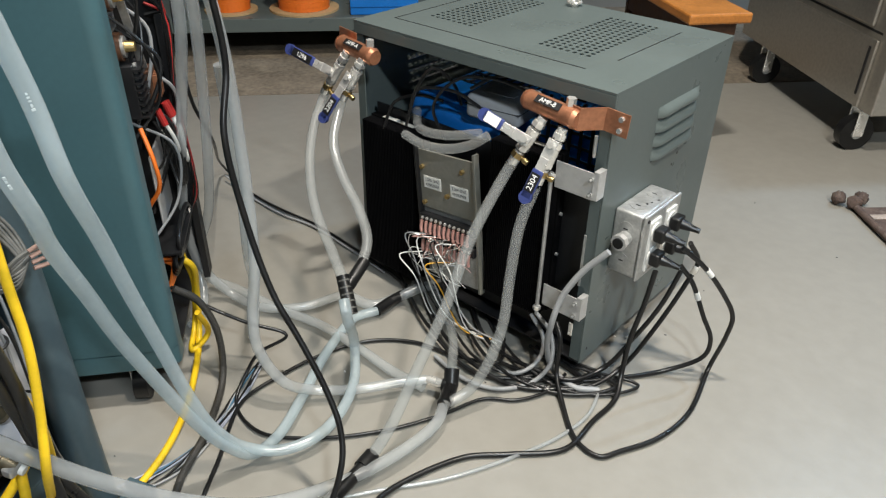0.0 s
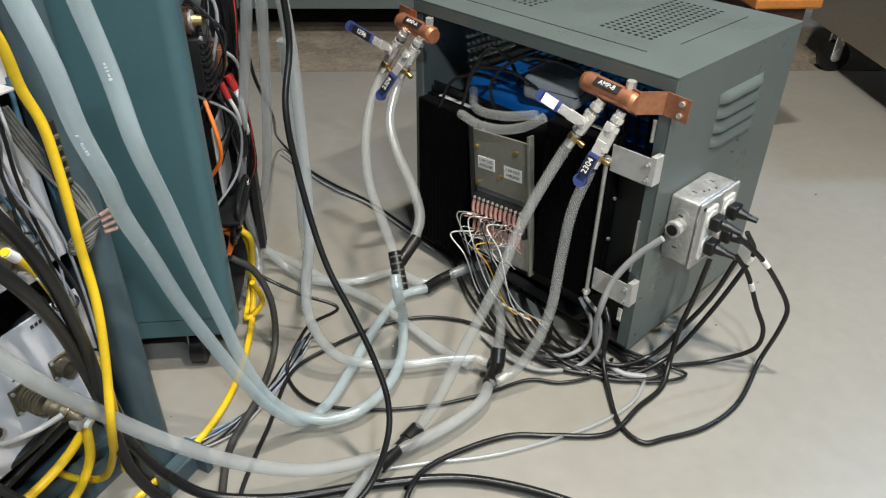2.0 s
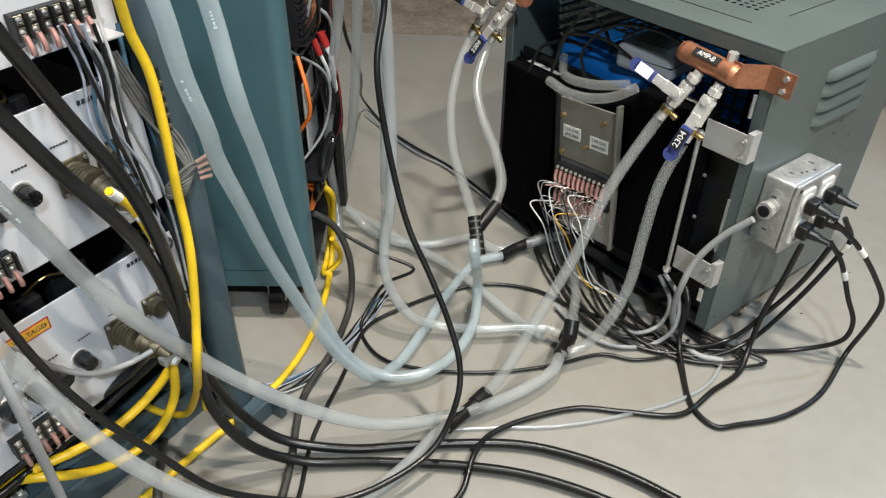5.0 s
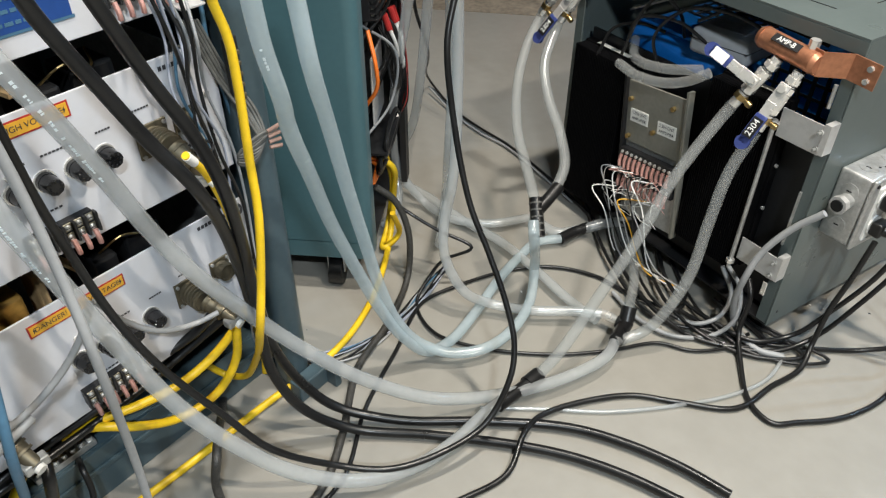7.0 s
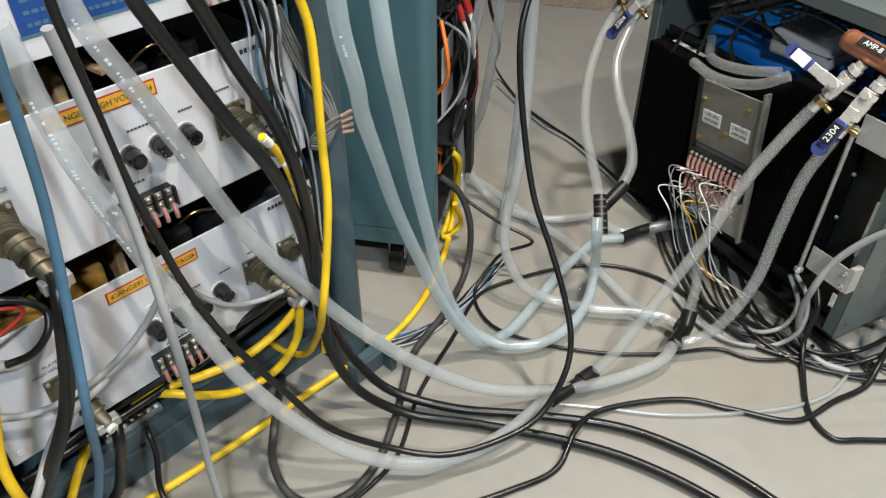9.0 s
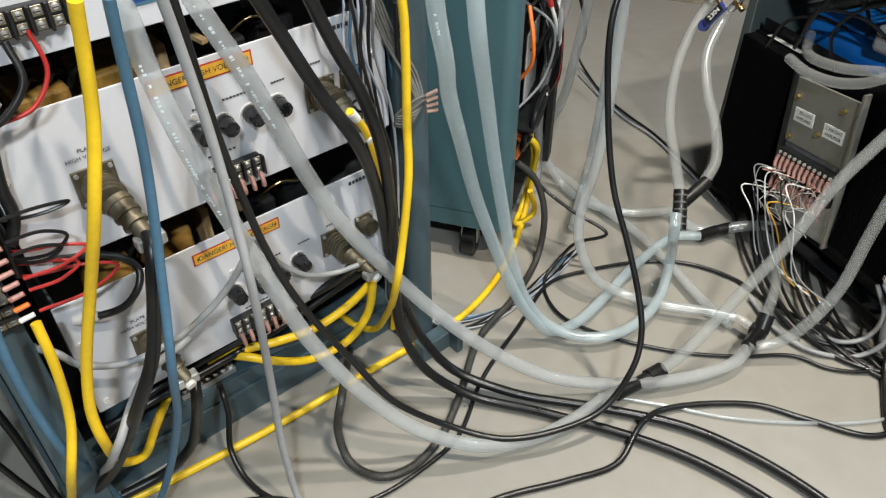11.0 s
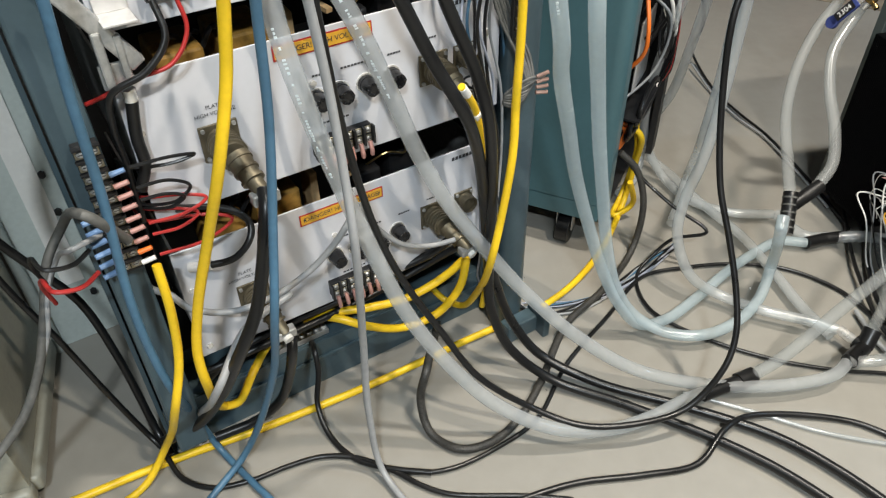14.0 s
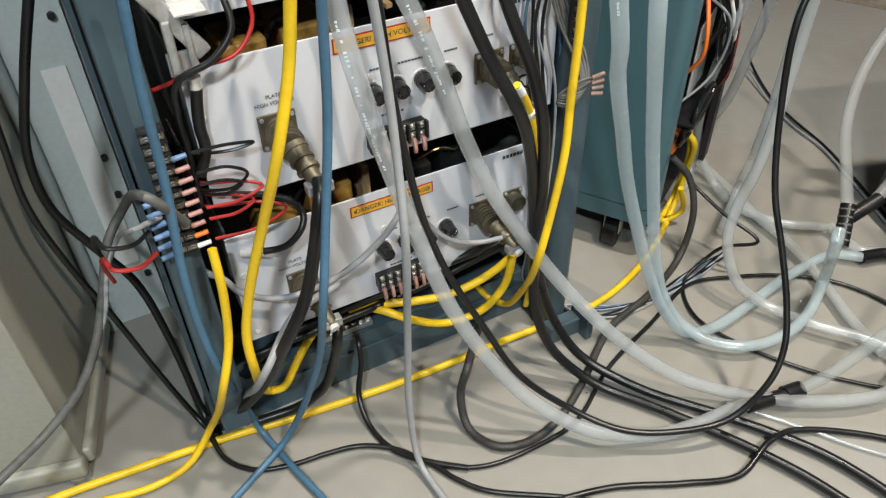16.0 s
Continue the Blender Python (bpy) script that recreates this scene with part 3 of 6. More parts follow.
def manifold(m, text, left):
    mf = thing("copper_manifold", m, "tarnished copper water manifold with a steel plug", "manifold", "copper manifolds")
    body = rod((-0.045, 0, 0), (0.045, 0, 0), 0.0152, seg=24)
    cyl(body, (-0.050, 0, 0), (-0.043, 0, 0), 0.013, 0.0162, 24)
    cyl(body, (0.043, 0, 0), (0.050, 0, 0), 0.0162, 0.013, 24)
    part("barrel", body, M_COPPER, mf, smooth=True)
    tag = part("name_tag", moved(box(-0.024, -0.0008, -0.006, 0.022, 0.0, 0.006), pose(0, -0.0098, 0.0118, -50, 0, 0)), M_BLACK, mf, "black name tag")
    words("lettering", text, 0.0105, pose(-0.001, -0.0110, 0.0128, -50, 0, 0), M_WINK, tag)
    part("plug", rod((0.030, 0.004, 0.014), (0.030, 0.004, 0.027), 0.0075, seg=6), M_CHROME, mf)
    if left:
        part("strap", box(-0.07, 0.014, -0.008, -0.02, 0.0165, 0.022, 0.001), M_COPPER, mf)
    else:
        arm = bmesh.new()
        rows = [(0.028, 0.0), (0.05, 0.0), (0.062, 0.018), (0.073, 0.034), (0.112, 0.036)]
        for (xa, ya), (xb, yb) in zip(rows, rows[1:]):
            vs = [arm.verts.new(q) for q in ((xa, ya, -0.017), (xb, yb, -0.017), (xb, yb, 0.019), (xa, ya, 0.019), (xa, ya + 0.0022, -0.017), (xb, yb + 0.0022, -0.017), (xb, yb + 0.0022, 0.019), (xa, ya + 0.0022, 0.019))]
            for f in ((0, 1, 2, 3), (7, 6, 5, 4), (0, 4, 5, 1), (3, 2, 6, 7), (0, 3, 7, 4), (1, 5, 6, 2)):
                arm.faces.new([vs[i] for i in f])
        part("arm", arm, M_COPPER, mf)
        for z in (-0.008, 0.010):
            part("bolt", rod((0.100, 0.031, z), (0.100, 0.036, z), 0.0042, seg=8), M_CHROME, mf)
    return mf


manifold(pose(-0.512, -0.040, 0.508, 0, 4, -3), "AMP-A", True)
manifold(pose(-0.085, -0.0405, 0.512, 0, 4, -3), "AMP-B", False)


def valve(top, low, handle_end, text, pale, at=0.52):
    """A ball valve on a pipe from top to low with a lever that ends at handle_end."""
    top, low, end = Vector(top), Vector(low), Vector(handle_end)
    way = (low - top).normalized()
    mid = top.lerp(low, at)
    v = thing("ball_valve", Matrix.Identity(4), "nickel-plated ball valve with a blue vinyl lever", "valve", "ball valves")
    L = (low - top).length
    body = rod(top, top + way * L * 0.2, 0.0078, seg=14)
    for lo, hi, r, n in ((0.10, 0.20, 0.0105, 6), (0.20, 0.27, 0.0082, 14), (0.27, 0.35, 0.0112, 6), (0.35, 0.64, 0.0102, 16), (0.64, 0.72, 0.0112, 6), (0.72, 0.80, 0.0082, 14)):
        cyl(body, top + way * L * lo, top + way * L * hi, r, seg=n)
    part("body", body, M_CHROME, v)
    for f in (0.215, 0.245, 0.745):
        part("thread_gap", rod(top + way * L * f, top + way * (L * f + 0.0012), 0.0086, seg=14), M_INK, v)
    part("hose_nut", rod(top + way * L * 0.80, top + way * L * 0.90, 0.0104, seg=6), M_BRASS, v, "brass hose nut")
    part("hose_barb", rod(top + way * L * 0.90, low + way * 0.004, 0.0086, seg=14), M_CHROME, v)
    out = Vector((0.25, -0.9, 0.45)).normalized()
    side = way.cross(out).normalized()
    drain = rod(low - way * 0.012, low - way * 0.012 - side * 0.018, 0.0038, seg=10)
    cyl(drain, low - way * 0.012 - side * 0.014, low - way * 0.012 - side * 0.021, 0.0052, 0.0044, seg=12)
    part("drain_cock", drain, M_BRASS, v, smooth=True)
    hub = mid + out * 0.0165
    part("stem", rod(mid, hub + out * 0.006, 0.0058, seg=8), M_CHROME, v)
    arm = end - hub
    arm = arm - out * arm.dot(out) * 0.6
    x = arm.normalized()
    y = out.cross(x).normalized()
    z = x.cross(y)
    m = Matrix((x, y, z)).transposed().to_4x4()
    m.translation = hub
    root = bmesh.new()
    box(-0.009, -0.0085, 0, 0.024, 0.0085, 0.0025, 0.001, root)
    box(0.020, -0.0075, 0.001, 0.044, 0.0075, 0.0035, 0.001, root)
    part("lever_root", moved(root, m), M_CHROME, v, "bright pressed steel lever root")
    part("lever_nut", moved(rod((0, 0, 0.002), (0, 0, 0.007), 0.0055, seg=6), m), M_CHROME, v)
    n = arm.length
    grip = bmesh.new()
    box(0.040, -0.0092, -0.001, n - 0.006, 0.0092, 0.0055, 0.0026, grip)
    cyl(grip, (n - 0.009, 0, -0.001), (n - 0.009, 0, 0.0055), 0.0105, seg=18)
    g = part("grip", moved(grip, m), M_HANDLE, v, "dark blue vinyl grip with white numbers", smooth=True)
    flip = -1 if x.x < 0 else 1
    if pale:
        part("tag", moved(box(0.046, -0.008, 0.0055, n - 0.012, 0.008, 0.0062), m), M_LABEL, g, "bright worn label on the grip")
    else:
        part("tag", moved(box(0.046, -0.0075, 0.0055, n - 0.018, 0.0075, 0.006), m), M_BLACK, g)
        words("lettering", text, 0.0125, m @ pose((0.028 + n) / 2, 0, 0.0063, 0, 0, 0 if flip > 0 else 180) @ pose(0, 0, 0, -90, 0, 0), M_WINK, g)
    return v


valve((-0.529, -0.05, 0.503), (-0.589, -0.06, 0.415), (-0.666, -0.075, 0.485), "1296", False)
valve((-0.487, -0.05, 0.5), (-0.523, -0.07, 0.423), (-0.541, -0.1, 0.377), "2304", False)
valve((-0.091, -0.05, 0.499), (-0.123, -0.075, 0.426), (-0.181, -0.09, 0.495), "1296", True)
valve((-0.055, -0.05, 0.493), (-0.072, -0.078, 0.41), (-0.072, -0.11, 0.386), "2304", False, 0.34)
# ---------------------------------------------------------------- outlet box

obx = thing("outlet_box", pose(0, 0.045, 0.223), "galvanised steel outlet box with two white duplex outlets", "outlet box")
part("case", box(0.0005, 0, 0, 0.052, 0.118, 0.119, 0.005, seg=3), M_STEEL, obx, smooth=True)
part("cover", box(0.052, -0.002, -0.002, 0.0585, 0.120, 0.121, 0.003, seg=2), M_STEEL, obx, "raised zinc cover plate")
for y, z, ax in ((0.03, 0.119, "z"), (0.085, 0.119, "z"), (0.0, 0.028, "y"), (0.0, 0.088, "y")):
    c = Vector((0.026, y, z))
    d = Vector((0, 0, 0.0008)) if ax == "z" else Vector((0, -0.0008, 0))
    part("knockout", rod(c - d, c + d, 0.0135, seg=20), M_STEEL, obx)
    part("knockout_slot", box(c.x - 0.005, y - 0.0012, z - 0.0012, c.x + 0.003, y + 0.0012, z + 0.0012), M_BLACK, obx)
for y, z in ((0.045, 0.1192), (0.07, 0.1192), (0.055, 0.1195)):
    part("screw_hole", rod((0.02 + y * 0.3, y, 0.119), (0.02 + y * 0.3, y, 0.1196), 0.002, seg=8), M_BLACK, obx)
part("cover_screw", rod((0.0585, 0.006, 0.112), (0.0605, 0.006, 0.112), 0.0032, seg=8), M_BLACK, obx)
for y in (0.032, 0.086):
    outlet = part("outlet", box(0.0585, y - 0.017, 0.012, 0.0615, y + 0.017, 0.107, 0.003), M_WHITE, obx, "white plastic duplex outlet")
    for z in (0.037, 0.083):
        part("socket_face", rod((0.0615, y, z), (0.0635, y, z), 0.0165, seg=20), M_WHITE, outlet)
gland = part("cable_gland", rod((0.027, -0.013, 0.072), (0.027, 0.0, 0.072), 0.0125, seg=12), M_STEEL, obx, "grey cable gland with a black insert")
part("gland_nut", rod((0.027, -0.024, 0.072), (0.027, -0.013, 0.072), 0.0145, 0.0135, seg=8), M_ALU, gland)
part("gland_insert", rod((0.027, -0.0265, 0.072), (0.027, -0.024, 0.072), 0.0095, seg=12), M_RUBBER, gland)
for y, z in ((0.032, 0.037), (0.032, 0.083), (0.086, 0.037), (0.086, 0.083)):
    pl = thing("power_plug", pose(0.064, 0.045 + y, 0.223 + z), "black moulded power plug in the outlet", "plug", "power plugs")
    bm = box(0, -0.013, -0.012, 0.018, 0.013, 0.012, 0.004, seg=3)
    cyl(bm, (0.016, 0, 0), (0.032, 0.004, -0.003), 0.0095, 0.0065, 12)
    part("body", bm, M_RUBBER, pl, smooth=True)
    part("strain_relief", rod((0.030, 0.004, -0.003), (0.046, 0.010, -0.007), 0.0062, 0.0045, 10), M_RUBBER, pl)

# ---------------------------------------------------------------- hose fittings on the floor


def fitting(name, label, runs, mat, category="fitting"):
    ob = thing(name, Matrix.Identity(4), label, category, "hose fittings")
    for a, b, r, who, m2 in runs:
        part(who, rod(a, b, r, seg=14), m2 or mat, ob, smooth=True)
    return ob


coupling = fitting("hose_coupling", "black hose coupling with clear ribs, joining two hoses", [((-0.298, -0.287, 0.234), (-0.257, -0.308, 0.188), 0.0112, "sleeve", None), ((-0.299, -0.237, 0.238), (-0.285, -0.286, 0.22), 0.0106, "elbow_arm", None), ((-0.285, -0.286, 0.22), (-0.284, -0.294, 0.219), 0.0106, "elbow_end", None)], M_RUBBER)
for k in range(5):
    a = Vector((-0.298, -0.287, 0.234)).lerp(Vector((-0.257, -0.308, 0.188)), 0.12 + 0.18 * k)
    b = a + Vector((0.041, -0.021, -0.046)) * 0.04
    part("rib", rod(a, b, 0.0118, seg=14), M_DUSTY, coupling)
fitting("hose_tee", "black plastic hose tee on the floor", [((-0.134, -0.198, 0.032), (-0.147, -0.181, 0.055), 0.0135, "branch", None), ((-0.134, -0.198, 0.032), (-0.108, -0.245, 0.04), 0.0125, "run", None), ((-0.148, -0.203, 0.032), (-0.134, -0.198, 0.032), 0.0125, "side", None), ((-0.176, -0.212, 0.032), (-0.148, -0.203, 0.032), 0.0085, "bright_barb", M_CHROME)], M_RUBBER)
fitting("hose_joiner", "black hose joiner with bright barb on the floor", [((-0.123, -0.396, 0.03), (-0.117, -0.425, 0.03), 0.0135, "collar", None), ((-0.117, -0.425, 0.03), (-0.106, -0.489, 0.03), 0.0105, "barb", None)], M_RUBBER)
fitting("hose_elbow", "dark hose elbow on the floor", [((-0.4, -0.085, 0.02), (-0.397, -0.124, 0.02), 0.0115, "arm", None), ((-0.4, -0.085, 0.02), (-0.396, -0.053, 0.022), 0.011, "arm", None)], M_RUBBER)
fitting("clear_joiner", "clear plastic hose joiner", [((-0.682, -0.206, 0.05), (-0.634, -0.246, 0.04), 0.009, "tube", None)], M_HOSE)


# ---------------------------------------------------------------- tower cabinet

tower = thing("tower_cabinet", pose(-0.470, -0.510, 0, 0, 0, 52), "dark teal steel tower cabinet with rounded corner, on casters", "cabinet")


def rounded_shell(w, d, r, z0, z1, seg=8):
    """An upright case with a rounded corner at the origin."""
    pts = [(-w, 0)] + [(-r + r * math.sin(a), r - r * math.cos(a)) for a in (math.pi / 2 * k / seg for k in range(seg + 1))] + [(0, 0.045), (-0.003, 0.045), (-0.003, r)]
    pts += [(-0.0045, r + 0.0), (-r, 0.003), (-w, 0.003)]
    bm = bmesh.new()
    low = [bm.verts.new((x, y, z0)) for x, y in pts]
    top = [bm.verts.new((x, y, z1)) for x, y in pts]
    for k in range(len(pts)):
        n = (k + 1) % len(pts)
        bm.faces.new((low[k], low[n], top[n], top[k]))
    return bm


part("side_panel", rounded_shell(0.42, 0.5, 0.022, 0.116, 1.9), M_TEAL, tower, smooth=True)
part("plinth", rounded_shell(0.42, 0.5, 0.022, 0.08, 0.1145), M_TEAL, tower, smooth=True)
part("inner_wall", box(-0.42, 0.30, 0.08, -0.004, 0.31, 1.9), M_BLACK, tower)
part("bottom_tray", box(-0.42, 0.004, 0.08, -0.005, 0.30, 0.084), M_BLACK, tower)
for x, y in ((-0.075, 0.03), (-0.36, 0.03), (-0.075, 0.25)):
    w = part("caster", rod((x - 0.012, y, 0.029), (x + 0.012, y, 0.029), 0.029, seg=20), M_RUBBER, tower, "black rubber caster", smooth=True)
    part("fork", box(x - 0.016, y - 0.010, 0.030, x - 0.0135, y + 0.010, 0.0795, 0.001), M_STEEL, w)
    part("fork", box(x + 0.0135, y - 0.010, 0.030, x + 0.016, y + 0.010, 0.0795, 0.001), M_STEEL, w)
    part("hub", rod((x - 0.0145, y, 0.029), (x + 0.0145, y, 0.029), 0.008, seg=14), M_BLACK, w)

# parts seen in the open rear of the tower
bay = pose(-0.470, -0.510, 0, 0, 0, 52) @ pose(0.026, 0.04, 0)


def rear(name, label, category, x, y, z, group=""):
    return thing(name, bay @ pose(x, y, z), label, category, group)


frame_post = rear("rear_chassis", "black steel chassis in the open rear of the tower", "chassis", 0, 0, 0)
part("upright", box(-0.012, 0.225, 0.08, 0.0, 0.25, 1.9), M_BLACK, frame_post)
part("shelf_plate", box(-0.14, 0.05, 0.245, -0.006, 0.224, 0.249), M_BLACK, frame_post)
part("back_sheet", box(-0.15, 0.255, 0.08, 0.0, 0.26, 1.9), M_BLACK, frame_post)
part("grey_bracket", box(-0.04, 0.105, 0.27, -0.036, 0.205, 0.40, 0.002), M_ALU, frame_post, "light grey bracket plate")
part("insulator_plate", box(-0.058, 0.03, 0.54, -0.052, 0.145, 0.72, 0.002), M_STEEL, frame_post, "scuffed metal plate under the insulators")
part("top_channel", box(-0.05, 0.02, 0.735, 0.0, 0.14, 0.748, 0.003), M_ALU, frame_post, "bright folded channel")
part("slanted_bar", moved(box(-0.006, -0.004, -0.11, 0.006, 0.0, 0.11), bay.inverted() @ bay @ pose(-0.03, 0.12, 0.62, 28, 0, 0)), M_STEEL, frame_post)
for k, (y, z) in enumerate(((0.085, 0.66), (0.095, 0.585), (0.08, 0.75))):
    ins = rear("feedthrough_insulator", "round brown insulator with a brass stud", "insulator", -0.05, y, z, "insulators")
    part("disc", rod((0, 0, 0), (0.012, 0, 0), 0.021, seg=24), M_DARKWOOD, ins, "dark brown insulating disc")
    part("ring", rod((0.012, 0, 0), (0.016, 0, 0), 0.016, seg=24), M_STEEL, ins)
    part("stud", rod((0.016, 0, 0), (0.03, 0, 0), 0.009, 0.007, seg=12), M_BRASS, ins)
blockt = rear("rear_terminal_block", "black barrier terminal block with screws", "terminal block", -0.04, 0.10, 0.475)
part("base", box(-0.012, -0.02, 0, 0.012, 0.02, 0.085, 0.002), M_BLACK, blockt)
for k in range(8):
    part("barrier", box(0.010, -0.021, 0.003 + k * 0.0105, 0.022, 0.021, 0.006 + k * 0.0105), M_BLACK, blockt)
    part("screw", rod((0.012, -0.008, 0.0095 + k * 0.0105), (0.016, -0.008, 0.0095 + k * 0.0105), 0.004, seg=8), M_CHROME, blockt)
relay = rear("relay", "dark brown relay with solder terminals", "relay", -0.03, 0.165, 0.475)
part("case", box(-0.012, -0.02, 0, 0.012, 0.022, 0.055, 0.003), M_DARKWOOD, relay)
for y in (-0.012, 0.0, 0.012):
    part("terminal", box(0.012, y - 0.002, 0.01, 0.022, y + 0.002, 0.045), M_COPPER, relay)
for k, (y, z, dy) in enumerate(((0.115, 0.465, 0.02), (0.175, 0.455, 0.0), (0.195, 0.45, -0.012), (0.185, 0.42, 0.01))):
    wire = rear("lug_wire", "white wire with a red ring lug, hanging in the tower", "wire", 0, y, z, "tower lug wires")
    part("lug", rod((-0.012, 0, 0.012), (-0.004, 0, -0.014), 0.0055, seg=10), M_RED, wire, "red insulated lug")
    part("lead", tube([(-0.004, 0, -0.012), (0.004, dy * 0.4, -0.04), (0.002, dy + 0.012, -0.075), (-0.01, dy + 0.03, -0.07), (-0.03, dy + 0.03, -0.03)], 0.0032, 8, 6), M_WHITE, wire, smooth=True)
for k in range(4):
    pts = [bay @ Vector(q) for q in ((-0.02, 0.11 + 0.02 * k, 0.46), (0.004, 0.11 + 0.02 * k, 0.40 - 0.01 * k), (-0.004, 0.13 + 0.018 * k, 0.335 - 0.008 * k), (-0.02, 0.155 + 0.015 * k, 0.40))]
    tagged(part("black_cable", tube(pts, 0.0026, 8, 7), M_RUBBER, None, smooth=True), "thin black wire looped in the tower rear", "cable", "black cables")
for k in range(6):
    a = 0.035 + 0.006 * (k % 3)
    pts = [bay @ Vector((-0.03 + 0.004 * k, 0.13 + a * 1.5 * math.cos(s), 0.225 + 0.012 * k + a * 0.5 * math.sin(s) - 0.03)) for s in (math.tau * q / 9 for q in range(10))]
    tagged(part("black_cable", tube(pts, 0.0042, 8, 5), M_RUBBER, None, smooth=True), "coiled black cable on the tower shelf", "cable", "black cables")
for k in range(7):
    y = 0.205 + 0.006 * (k % 4)
    pts = [bay @ Vector(q) for q in ((0.0 - 0.004 * k, y, 0.72 - 0.02 * k), (0.006, y + 0.006, 0.60), (0.0, y - 0.004 * (k % 3), 0.45), (0.006, y + 0.004, 0.33 - 0.01 * k), (-0.01, y + 0.01, 0.24))]
    tagged(part("red_wire" if k % 2 else "black_cable", tube(pts, 0.0022, 6, 6), M_RED if k % 2 else M_RUBBER, None, smooth=True), "thin hook-up wire of the tower loom", "wire", "tower loom")
for k, (col, r) in enumerate(((M_ORANGE, 0.0038), (M_ORANGE, 0.0034))):
    pts = [bay @ Vector(q) for q in ((-0.10, 0.0 + 0.05 * k, 0.20), (-0.045, 0.05 + 0.03 * k, 0.235 - 0.02 * k), (-0.035, 0.10, 0.20 - 0.02 * k), (-0.05, 0.08, 0.15), (-0.08, 0.04, 0.12))]
    tagged(part("orange_cable", tube(pts, r, 8, 7), col, None, smooth=True), "orange power cable at the foot of the tower", "cable", "orange cables")
tagged(part("orange_cable", tube([bay @ Vector(q) for q in ((-0.03, 0.06, 0.47), (-0.016, 0.04, 0.42), (-0.016, 0.04, 0.38), (-0.04, 0.05, 0.34))], 0.0035, 8, 6), M_ORANGE, None, smooth=True), "thin orange wire at the tower edge", "cable", "orange cables")

rnd = random.Random(21)
for k in range(9):
    y, z = rnd.uniform(0.06, 0.2), rnd.uniform(0.45, 0.85)
    pts = [bay @ Vector(q) for q in ((-0.05, y, z), (-0.015 + rnd.uniform(-0.01, 0.02), y + rnd.uniform(-0.02, 0.03), z - 0.05), (-0.02 + rnd.uniform(-0.01, 0.02), y + rnd.uniform(-0.03, 0.03), z - 0.14), (-0.05, y + rnd.uniform(-0.03, 0.03), z - 0.20))]
    tagged(part("black_cable", tube(pts, rnd.uniform(0.0018, 0.0035), 8, 6), (M_RUBBER, M_RUBBER, M_GREYCABLE)[k % 3], None, smooth=True), "dark wire tangled in the tower rear", "cable", "black cables")
for k in range(3):
    cap = rear("capacitor", "dark metal can capacitor in the tower rear", "capacitor", -0.06, 0.10 + 0.05 * k, 0.68 + 0.05 * (k % 2), "tower capacitors")
    part("can", rod((0, 0, 0), (0.03, 0, 0.02), 0.016, seg=18), M_OLIVE, cap, smooth=True)
    part("terminal", rod((0.03, 0, 0.02), (0.038, 0, 0.025), 0.004, seg=8), M_BRASS, cap)

# ---------------------------------------------------------------- equipment rack

RACK = pose(-0.5507, -0.2046, 0, 0, 0, 110.38)
U0, U1 = -1.04, -0.585
rack = thing("equipment_rack", RACK, "open teal steel equipment rack seen from behind", "rack")
part("post", box(-0.578, -0.028, 0.0, -0.532, 0.02, 1.9, 0.018, seg=4), M_RACK, rack, smooth=True)
part("post", box(-1.108, -0.004, 0.05, -1.068, 0.044, 1.9, 0.004), M_RACK, rack)
part("side_sheet", box(-1.116, 0.046, 0.0, -1.1105, 0.55, 1.9), M_RACK, rack)
part("side_sheet", box(-0.545, 0.02, 0.0, -0.54, 0.55, 1.9), M_RACK, rack)
# back sheet, base tray and unit decks are near black, the outer steel M_RACK
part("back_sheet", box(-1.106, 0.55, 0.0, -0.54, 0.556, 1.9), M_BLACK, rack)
part("base_front", box(-1.11, 0.045, 0.0, -0.52, 0.050, 0.088, 0.001), M_RACK, rack)
part("base_ledge", box(-1.11, 0.0505, 0.084, -0.52, 0.115, 0.088, 0.001), M_RACK, rack)
part("base_lip", box(-1.106, 0.115, 0.084, -0.55, 0.119, 0.112, 0.001), M_RACK, rack)
part("base_rib", box(-1.108, 0.0405, 0.052, -0.52, 0.0448, 0.060, 0.001), M_RACK, rack)
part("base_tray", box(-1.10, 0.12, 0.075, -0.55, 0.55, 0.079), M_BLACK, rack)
part("foot_plate", box(-0.585, -0.055, 0.0, -0.515, -0.029, 0.035, 0.003), M_RACK, rack)
part("foot_lip", box(-0.528, -0.075, 0.0, -0.515, -0.029, 0.05, 0.002), M_RACK, rack)


